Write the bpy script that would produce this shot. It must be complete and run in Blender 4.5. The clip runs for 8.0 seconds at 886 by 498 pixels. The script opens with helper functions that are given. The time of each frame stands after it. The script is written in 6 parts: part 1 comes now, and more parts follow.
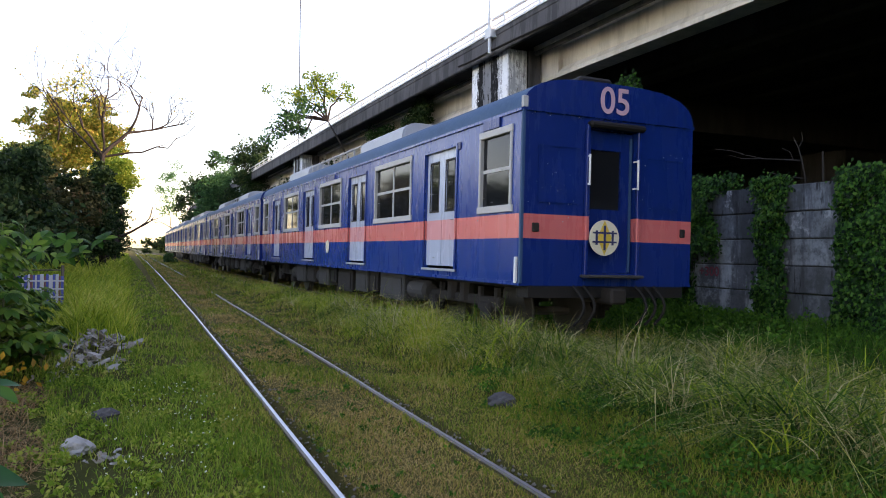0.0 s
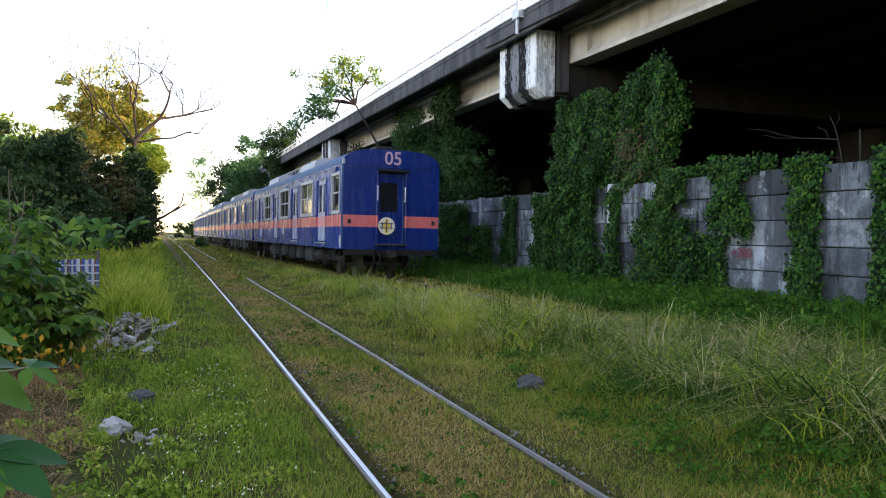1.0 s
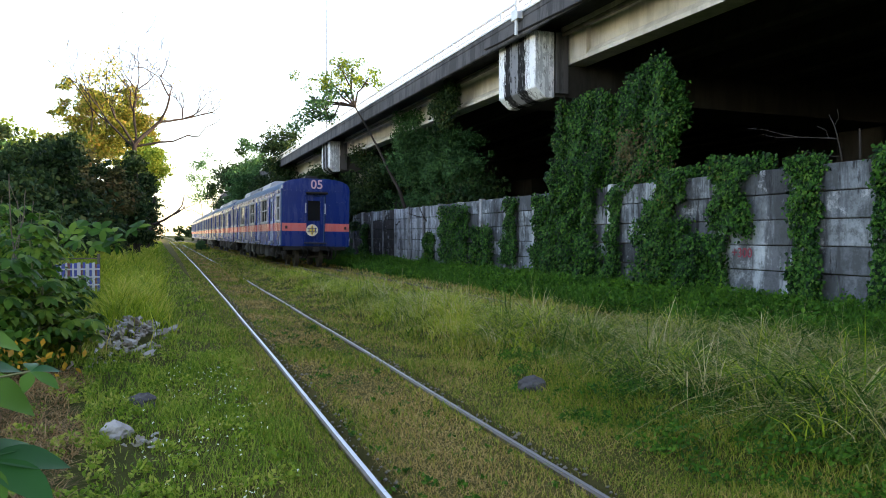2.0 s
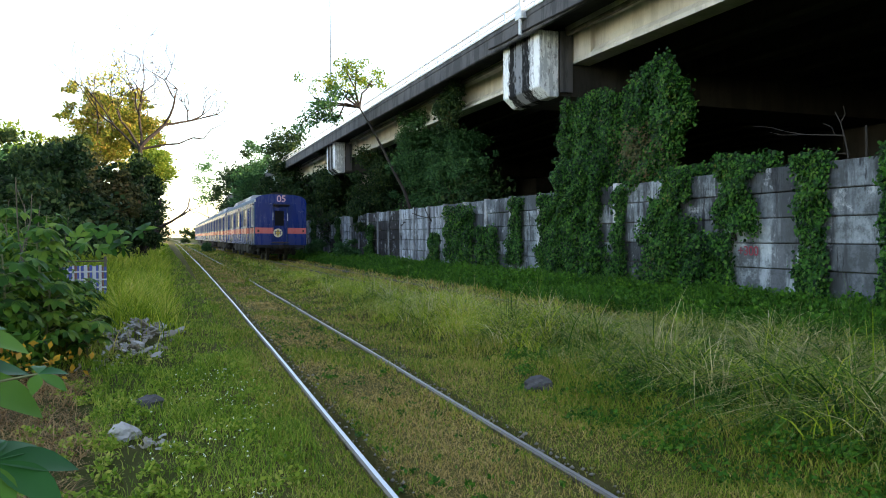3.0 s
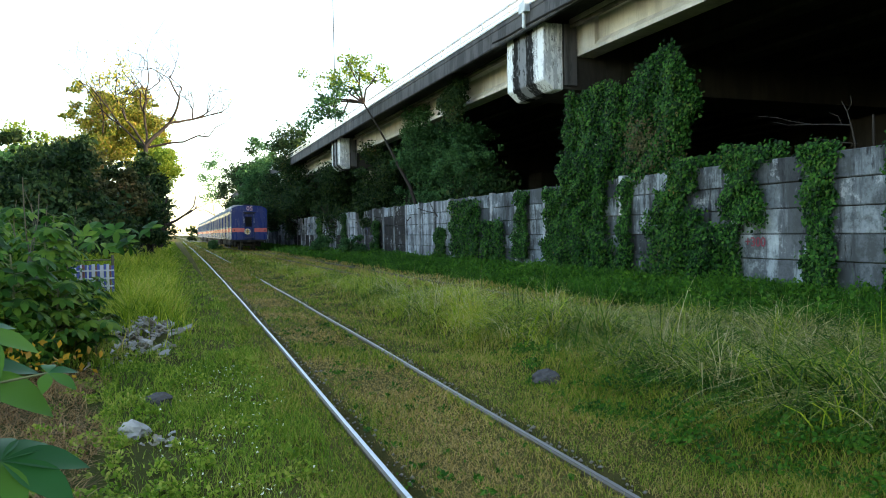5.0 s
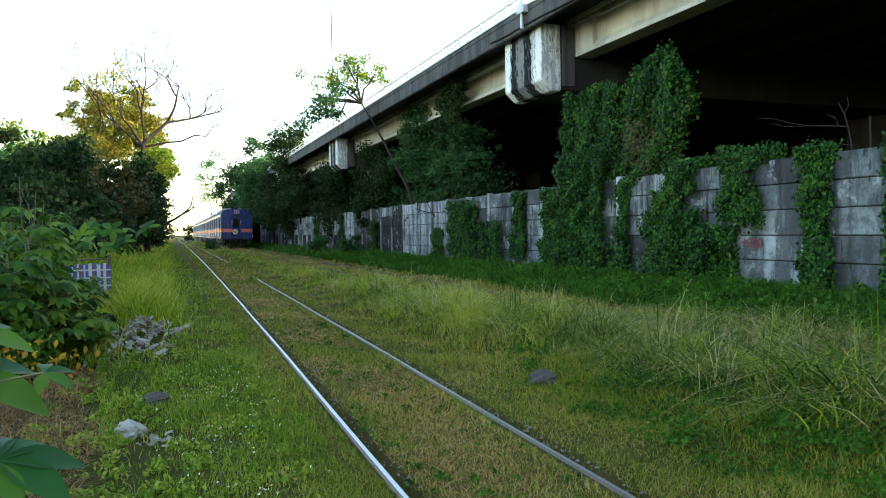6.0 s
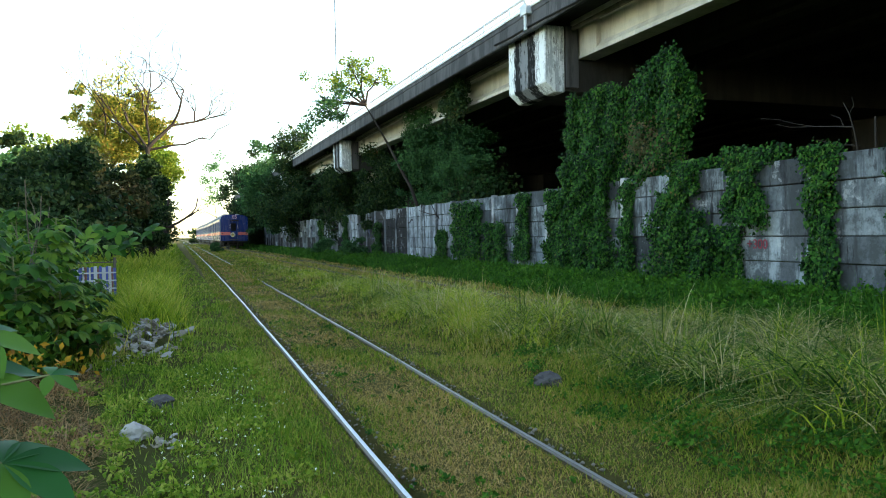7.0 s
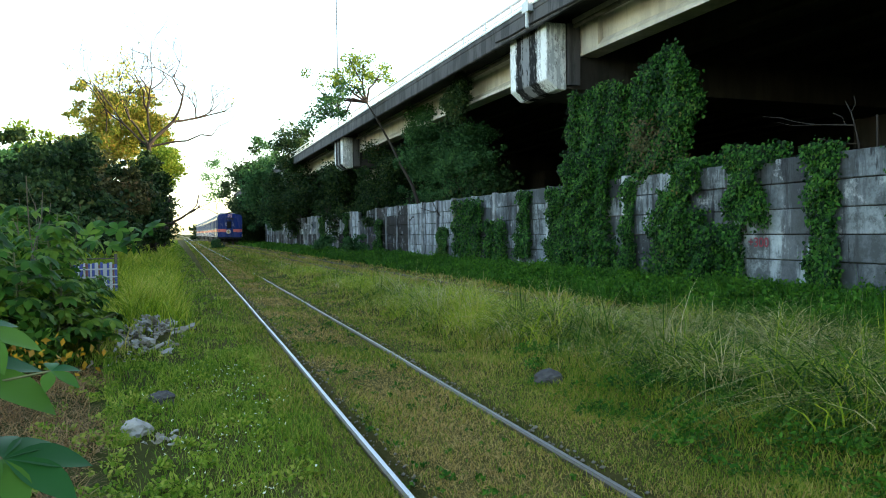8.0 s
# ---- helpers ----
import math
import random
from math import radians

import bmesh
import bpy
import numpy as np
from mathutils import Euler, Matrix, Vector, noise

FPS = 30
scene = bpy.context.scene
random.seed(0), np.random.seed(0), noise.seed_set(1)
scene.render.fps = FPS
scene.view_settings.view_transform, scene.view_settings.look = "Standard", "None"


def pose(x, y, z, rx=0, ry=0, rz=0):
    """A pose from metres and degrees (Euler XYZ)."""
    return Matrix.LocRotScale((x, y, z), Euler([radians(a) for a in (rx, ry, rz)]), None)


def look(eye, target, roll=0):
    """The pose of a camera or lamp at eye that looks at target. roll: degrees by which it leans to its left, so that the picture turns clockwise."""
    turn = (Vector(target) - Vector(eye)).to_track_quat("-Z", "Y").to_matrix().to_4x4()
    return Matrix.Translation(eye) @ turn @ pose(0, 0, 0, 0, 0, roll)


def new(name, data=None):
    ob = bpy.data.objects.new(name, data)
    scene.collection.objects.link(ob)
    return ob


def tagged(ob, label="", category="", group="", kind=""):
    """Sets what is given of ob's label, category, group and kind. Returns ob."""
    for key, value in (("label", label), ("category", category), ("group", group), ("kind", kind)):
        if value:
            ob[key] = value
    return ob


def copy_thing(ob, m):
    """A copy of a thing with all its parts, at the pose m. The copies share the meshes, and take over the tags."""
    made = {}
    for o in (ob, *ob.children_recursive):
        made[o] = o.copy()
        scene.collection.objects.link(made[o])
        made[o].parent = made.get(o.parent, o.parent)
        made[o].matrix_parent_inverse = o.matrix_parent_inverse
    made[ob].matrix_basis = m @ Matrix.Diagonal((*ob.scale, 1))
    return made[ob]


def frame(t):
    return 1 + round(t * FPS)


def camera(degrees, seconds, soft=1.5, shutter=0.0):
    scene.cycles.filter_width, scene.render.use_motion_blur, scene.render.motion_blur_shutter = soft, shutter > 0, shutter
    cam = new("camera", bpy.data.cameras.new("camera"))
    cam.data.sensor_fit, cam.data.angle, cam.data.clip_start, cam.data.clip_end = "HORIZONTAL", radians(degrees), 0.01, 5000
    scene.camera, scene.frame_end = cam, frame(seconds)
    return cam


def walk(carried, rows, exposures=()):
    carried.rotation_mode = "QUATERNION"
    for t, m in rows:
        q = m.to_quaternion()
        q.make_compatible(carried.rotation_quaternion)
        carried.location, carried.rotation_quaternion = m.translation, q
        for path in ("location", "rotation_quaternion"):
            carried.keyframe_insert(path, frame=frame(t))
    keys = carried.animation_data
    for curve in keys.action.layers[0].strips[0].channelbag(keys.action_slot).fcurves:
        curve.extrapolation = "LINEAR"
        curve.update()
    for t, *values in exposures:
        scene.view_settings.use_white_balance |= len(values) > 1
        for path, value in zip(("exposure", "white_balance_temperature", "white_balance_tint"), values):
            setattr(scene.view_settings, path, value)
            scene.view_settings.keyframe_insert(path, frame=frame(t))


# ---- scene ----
cam = camera(62.19, 8.0, soft=1.0)
EYE = (0.0, 0.0, 1.36)
VIEW = [(0.0, 90.173, -0.75, -23.604), (0.5, 89.65, -0.794, -22.531), (1.0, 88.825, -0.452, -21.41),
        (1.5, 88.876, -0.204, -21.494), (3.0, 88.966, 0.324, -20.964), (3.5, 88.641, 0.461, -20.746),
        (4.0, 88.731, 0.847, -20.446), (4.5, 88.596, 1.044, -20.397), (6.0, 88.583, 0.869, -20.709),
        (6.5, 88.681, 0.989, -20.324), (7.0, 88.741, 1.035, -20.379), (7.5, 88.72, 1.158, -20.159),
        (8.0, 88.532, 0.866, -20.305)]
walk(cam, [(t, pose(*EYE, rx, ry, rz)) for t, rx, ry, rz in VIEW],
     exposures=[(0.0, 2.23, 8000, 31), (1.0, 2.50, 7900, 27), (4.5, 2.55, 7900, 10), (8.0, 2.55, 7800, 4)])

# ---- world and sun: a low sun behind the viaduct, a bright hazy sky ----
SUN_ELEV, SUN_AZ = 16.0, 105.0          # azimuth from +y towards +x
world = bpy.data.worlds.new("sky")
scene.world = world
world.use_nodes = True
wn, wl = world.node_tree.nodes, world.node_tree.links
sky = wn.new("ShaderNodeTexSky")
sky.sky_type = "NISHITA"
sky.sun_disc = False
sky.sun_elevation, sky.sun_rotation = radians(SUN_ELEV), radians(SUN_AZ)
sky.air_density, sky.dust_density, sky.ozone_density = 1.0, 0.8, 1.5
wl.new(sky.outputs["Color"], wn["Background"].inputs["Color"])
wn["Background"].inputs["Strength"].default_value = 0.15
sun = new("sun", bpy.data.lights.new("sun", "SUN"))
sun.data.energy, sun.data.angle, sun.data.color = 2.4, radians(0.6), (1.0, 0.86, 0.62)
_se, _sa = radians(SUN_ELEV), radians(SUN_AZ)
sun.matrix_world = look((math.sin(_sa) * math.cos(_se) * 80, math.cos(_sa) * math.cos(_se) * 80, math.sin(_se) * 80), (0, 0, 0))


# ---- materials ----
def blank(name):
    m = bpy.data.materials.new(name)
    m.use_nodes = True
    nt = m.node_tree
    return m, nt, nt.nodes["Principled BSDF"]


def link(nt, a, b):
    nt.links.new(a, b)


def noise_node(nt, vec, scale, detail=5.0, rough=0.6, stretch=(1, 1, 1)):
    mp = nt.nodes.new("ShaderNodeMapping")
    mp.inputs["Scale"].default_value = stretch
    link(nt, vec, mp.inputs["Vector"])
    n = nt.nodes.new("ShaderNodeTexNoise")
    n.inputs["Scale"].default_value = scale
    n.inputs["Detail"].default_value = detail
    n.inputs["Roughness"].default_value = rough
    link(nt, mp.outputs["Vector"], n.inputs["Vector"])
    return n.outputs["Fac"]


def ramp(nt, fac, stops):
    r = nt.nodes.new("ShaderNodeValToRGB")
    el = r.color_ramp.elements
    while len(el) < len(stops):
        el.new(0.5)
    for e, (p, c) in zip(el, stops):
        e.position, e.color = p, (*c, 1)
    link(nt, fac, r.inputs["Fac"])
    return r.outputs["Color"]


def mix(nt, fac, a, b, mode="MIX"):
    n = nt.nodes.new("ShaderNodeMix")
    n.data_type, n.blend_type = "RGBA", mode
    for sock, v in ((n.inputs[0], fac), (n.inputs[6], a), (n.inputs[7], b)):
        if isinstance(v, (int, float)):
            sock.default_value = v
        elif isinstance(v, tuple):
            sock.default_value = (*v, 1)
        else:
            link(nt, v, sock)
    return n.outputs[2]


def maths(nt, op, a, b=None):
    n = nt.nodes.new("ShaderNodeMath")
    n.operation = op
    for sock, v in zip(n.inputs, (a, b)):
        if v is None:
            continue
        if isinstance(v, (int, float)):
            sock.default_value = v
        else:
            link(nt, v, sock)
    return n.outputs[0]


def bump(nt, bs, height, strength, dist):
    b = nt.nodes.new("ShaderNodeBump")
    b.inputs["Strength"].default_value, b.inputs["Distance"].default_value = strength, dist
    link(nt, height, b.inputs["Height"])
    link(nt, b.outputs["Normal"], bs.inputs["Normal"])


def texco(nt, which="Object"):
    return nt.nodes.new("ShaderNodeTexCoord").outputs[which]


def plain(name, col, rough=0.6, metal=0.0, vary=0.25, scale=6.0, relief=0.15):
    """A surface with mottling at two scales and fine relief."""
    m, nt, bs = blank(name)
    v = texco(nt)
    big, fine = noise_node(nt, v, scale * 0.2, 4), noise_node(nt, v, scale * 6, 6)
    lo, hi = tuple(c * (1 - vary) for c in col), tuple(min(1, c * (1 + vary)) for c in col)
    c = mix(nt, big, lo, hi)
    c = mix(nt, maths(nt, "MULTIPLY", fine, 0.5), c, tuple(x * 0.6 for x in col))
    link(nt, c, bs.inputs["Base Color"])
    bs.inputs["Metallic"].default_value = metal
    bs.inputs["Specular IOR Level"].default_value = 0.5 if rough < 0.6 else 0.2
    r = maths(nt, "ADD", maths(nt, "MULTIPLY", fine, 0.25), rough - 0.12)
    link(nt, r, bs.inputs["Roughness"])
    bump(nt, bs, fine, relief, 0.01)
    return m


def paint(name, base, stripe=None, worn=0.5, gloss=0.3):
    """Train paint: gloss over dirt, chips and rain streaks; the waist stripe runs at its own height."""
    m, nt, bs = blank(name)
    v = texco(nt)
    sep = nt.nodes.new("ShaderNodeSeparateXYZ")
    link(nt, v, sep.inputs[0])
    big = noise_node(nt, v, 0.9, 5)
    streak = noise_node(nt, v, 1.6, 6, 0.65, (2, 2, 0.35))
    chip = noise_node(nt, v, 26, 3, 0.5)
    c = mix(nt, big, tuple(x * 0.72 for x in base), tuple(min(1, x * 1.25) for x in base))
    if stripe:
        z = sep.outputs["Z"]
        inside = maths(nt, "MULTIPLY", maths(nt, "GREATER_THAN", z, 1.53), maths(nt, "LESS_THAN", z, 1.86))
        s = mix(nt, big, tuple(x * 0.85 for x in stripe), stripe)
        c = mix(nt, inside, c, s)
    d = ramp(nt, streak, [(0.45, (0, 0, 0)), (0.8, (1, 1, 1))])
    c = mix(nt, maths(nt, "MULTIPLY", d, 0.35 * worn), c, (0.035, 0.042, 0.07))
    scr = noise_node(nt, v, 5.0, 7, 0.75, (1, 1, 0.5))
    c = mix(nt, ramp(nt, scr, [(0.61, (0, 0, 0)), (0.68, (0.28 * worn, 0.28 * worn, 0.28 * worn))]), c, (0.28, 0.33, 0.42))
    ch = ramp(nt, chip, [(0.70, (0, 0, 0)), (0.74, (1, 1, 1))])
    c = mix(nt, maths(nt, "MULTIPLY", ch, 0.4 * worn), c, (0.5, 0.5, 0.52))
    link(nt, c, bs.inputs["Base Color"])
    link(nt, maths(nt, "ADD", maths(nt, "MULTIPLY", streak, 0.25), 0.15), bs.inputs["Roughness"])
    bs.inputs["Specular IOR Level"].default_value = gloss
    bump(nt, bs, big, 0.16, 0.03)
    return m


def concrete(name, light, dark, streaks=1.0, per_piece=0.0, scale=1.0):
    m, nt, bs = blank(name)
    v = texco(nt) if not per_piece else nt.nodes.new("ShaderNodeNewGeometry").outputs["Position"]
    big = noise_node(nt, v, 0.55 * scale, 6, 0.65)
    run = noise_node(nt, v, 2.2 * scale, 6, 0.7, (1, 1, 0.14))
    fine = noise_node(nt, v, 30, 6, 0.7)
    c = mix(nt, ramp(nt, big, [(0.3, (0, 0, 0)), (0.7, (1, 1, 1))]), tuple(x * 0.62 for x in light), light)
    k = ramp(nt, run, [(0.47, (0, 0, 0)), (0.57, (1, 1, 1))])
    c = mix(nt, maths(nt, "MULTIPLY", k, 0.85 * streaks), c, dark)
    c = mix(nt, maths(nt, "MULTIPLY", fine, 0.35), c, dark)
    if per_piece:
        rnd = nt.nodes.new("ShaderNodeObjectInfo").outputs["Random"]
        tone = ramp(nt, rnd, [(0.0, (0.3, 0.3, 0.31)), (0.2, (0.75, 0.75, 0.77)), (0.55, (1.25, 1.28, 1.33)), (1.0, (2.5, 2.5, 2.5))])
        c = mix(nt, per_piece, c, tone, "MULTIPLY")
        blot = noise_node(nt, v, 1.7, 9, 0.75)
        c = mix(nt, ramp(nt, blot, [(0.42, (0.85, 0.85, 0.85)), (0.53, (0, 0, 0))]), c, tuple(x * 0.3 for x in light))
        c = mix(nt, ramp(nt, blot, [(0.57, (0, 0, 0)), (0.64, (0.6, 0.6, 0.6))]), c, (0.42, 0.44, 0.47))
        drip = noise_node(nt, v, 5.5, 7, 0.75, (1, 1, 0.16))
        patch = noise_node(nt, v, 0.8, 3)
        drip = maths(nt, "ADD", drip, maths(nt, "MULTIPLY", maths(nt, "SUBTRACT", patch, 0.5), 0.45))
        c = mix(nt, ramp(nt, drip, [(0.55, (0, 0, 0)), (0.62, (0.85, 0.85, 0.85))]), c, (0.018, 0.018, 0.022))
    link(nt, c, bs.inputs["Base Color"])
    bs.inputs["Roughness"].default_value = 0.9
    bs.inputs["Specular IOR Level"].default_value = 0.2
    bump(nt, bs, fine, 0.4, 0.01)
    return m


def whitewash(name):
    """Peeling whitewash with broad black rain bands running straight down."""
    m, nt, bs = blank(name)
    v = texco(nt)
    sep = nt.nodes.new("ShaderNodeSeparateXYZ")
    link(nt, v, sep.inputs[0])
    thin = noise_node(nt, v, 6.0, 5, 0.7, (1, 1, 0.05))
    blot = noise_node(nt, v, 7.0, 7, 0.75, (1, 1, 0.5))
    # metres along each cap: the piers stand 27.2 m apart
    u = maths(nt, "MODULO", maths(nt, "ADD", sep.outputs["Y"], 27.2 * 2 - 19.15), 27.2)
    u = maths(nt, "ADD", u, maths(nt, "MULTIPLY", maths(nt, "SUBTRACT", thin, 0.5), 0.9))
    u = maths(nt, "MULTIPLY", maths(nt, "ADD", u, maths(nt, "MULTIPLY", maths(nt, "SUBTRACT", blot, 0.5), 0.75)), 0.4)
    w, g, k = (1, 1, 1), (0.26, 0.26, 0.27), (0.014, 0.014, 0.015)
    bands = ramp(nt, u, [(0.0, (0.62, 0.64, 0.66)), (0.02, w), (0.17, w), (0.19, g), (0.23, w), (0.26, k), (0.46, k), (0.48, g), (0.64, g), (0.66, k), (0.82, k), (0.84, w)])
    c = mix(nt, blot, (0.62, 0.64, 0.68), (0.9, 0.91, 0.94))
    c = mix(nt, 1.0, c, bands, "MULTIPLY")
    flake = noise_node(nt, v, 16.0, 6, 0.7, (1, 1, 0.25))
    c = mix(nt, ramp(nt, flake, [(0.56, (0, 0, 0)), (0.62, (0.8, 0.8, 0.8))]), c, (0.16, 0.16, 0.17))
    link(nt, c, bs.inputs["Base Color"])
    bs.inputs["Roughness"].default_value = 0.9
    bs.inputs["Specular IOR Level"].default_value = 0.15
    bump(nt, bs, blot, 0.4, 0.01)
    return m


def leafy(name, stops, rough=0.55, through_light=0.3, by_leaf=0.55, by_patch=0.95):
    m, nt, bs = blank(name)
    rnd = nt.nodes.new("ShaderNodeNewGeometry").outputs["Random Per Island"]
    patch = noise_node(nt, texco(nt), 0.7, 4)
    f = maths(nt, "ADD", maths(nt, "MULTIPLY", rnd, by_leaf), maths(nt, "MULTIPLY", maths(nt, "SUBTRACT", patch, 0.28), by_patch))
    c = ramp(nt, f, stops)
    link(nt, c, bs.inputs["Base Color"])
    bs.inputs["Roughness"].default_value = rough
    bs.inputs["Specular IOR Level"].default_value = 0.1
    tr = nt.nodes.new("ShaderNodeBsdfTranslucent")
    link(nt, c, tr.inputs["Color"])
    mx = nt.nodes.new("ShaderNodeMixShader")
    mx.inputs[0].default_value = through_light
    link(nt, bs.outputs[0], mx.inputs[1])
    link(nt, tr.outputs[0], mx.inputs[2])
    link(nt, mx.outputs[0], nt.nodes["Material Output"].inputs["Surface"])
    return m


def ground_material():
    m, nt, bs = blank("earth_and_turf")
    v = nt.nodes.new("ShaderNodeNewGeometry").outputs["Position"]
    big, mid, fine = noise_node(nt, v, 0.5, 5), noise_node(nt, v, 3.5, 6, 0.7), noise_node(nt, v, 40, 6, 0.75)
    c = ramp(nt, mid, [(0.25, (0.018, 0.028, 0.006)), (0.5, (0.05, 0.055, 0.014)), (0.75, (0.10, 0.075, 0.032))])
    c = mix(nt, ramp(nt, big, [(0.4, (0, 0, 0)), (0.65, (1, 1, 1))]), c, (0.03, 0.055, 0.008))
    sep = nt.nodes.new("ShaderNodeSeparateXYZ")
    link(nt, v, sep.inputs[0])
    thatch = maths(nt, "SUBTRACT", 1.0, maths(nt, "MULTIPLY", maths(nt, "ABSOLUTE", maths(nt, "SUBTRACT", sep.outputs["X"], 1.6)), 0.42))
    thatch = maths(nt, "MULTIPLY", maths(nt, "MAXIMUM", thatch, 0.0), maths(nt, "ADD", maths(nt, "MULTIPLY", mid, 0.8), 0.5))
    c = mix(nt, maths(nt, "MINIMUM", thatch, 0.9), c, mix(nt, mid, (0.085, 0.085, 0.02), (0.19, 0.135, 0.05)))
    bed = maths(nt, "SUBTRACT", 1.0, maths(nt, "MULTIPLY", maths(nt, "ABSOLUTE", maths(nt, "SUBTRACT", sep.outputs["X"], 6.3)), 0.75))
    bed = maths(nt, "MULTIPLY", maths(nt, "MAXIMUM", bed, 0.0), maths(nt, "ADD", mid, 0.25))
    bed = maths(nt, "MULTIPLY", bed, maths(nt, "GREATER_THAN", maths(nt, "ADD", sep.outputs["Y"], maths(nt, "MULTIPLY", mid, 4.0)), 15.0))
    c = mix(nt, bed, c, (0.24, 0.22, 0.19))
    c = mix(nt, maths(nt, "MULTIPLY", fine, 0.5), c, (0.018, 0.024, 0.006))
    link(nt, c, bs.inputs["Base Color"])
    bs.inputs["Roughness"].default_value = 0.95
    bs.inputs["Specular IOR Level"].default_value = 0.05
    bump(nt, bs, fine, 0.8, 0.03)
    return m


def glass_material():
    m, nt, bs = blank("dusty_glass")
    v = texco(nt)
    d = noise_node(nt, v, 4, 5)
    bs.inputs["Base Color"].default_value = (0.012, 0.013, 0.015, 1)
    bs.inputs["Specular IOR Level"].default_value = 0.16
    bs.inputs["Transmission Weight"].default_value = 0.12
    link(nt, maths(nt, "ADD", maths(nt, "MULTIPLY", d, 0.12), 0.01), bs.inputs["Roughness"])
    return m


def rail_steel(name, top, side):
    """Worn bright running face, rust on the flanks."""
    m, nt, bs = blank(name)
    g = nt.nodes.new("ShaderNodeNewGeometry")
    sep = nt.nodes.new("ShaderNodeSeparateXYZ")
    link(nt, g.outputs["Normal"], sep.inputs[0])
    up = maths(nt, "GREATER_THAN", sep.outputs["Z"], 0.92)
    n = noise_node(nt, g.outputs["Position"], 9, 5)
    c = mix(nt, up, mix(nt, n, tuple(x * 0.5 for x in side), side), mix(nt, n, tuple(x * 0.8 for x in top), top))
    link(nt, c, bs.inputs["Base Color"])
    link(nt, maths(nt, "MULTIPLY", up, 0.9), bs.inputs["Metallic"])
    bs.inputs["Roughness"].default_value = 0.42
    return m


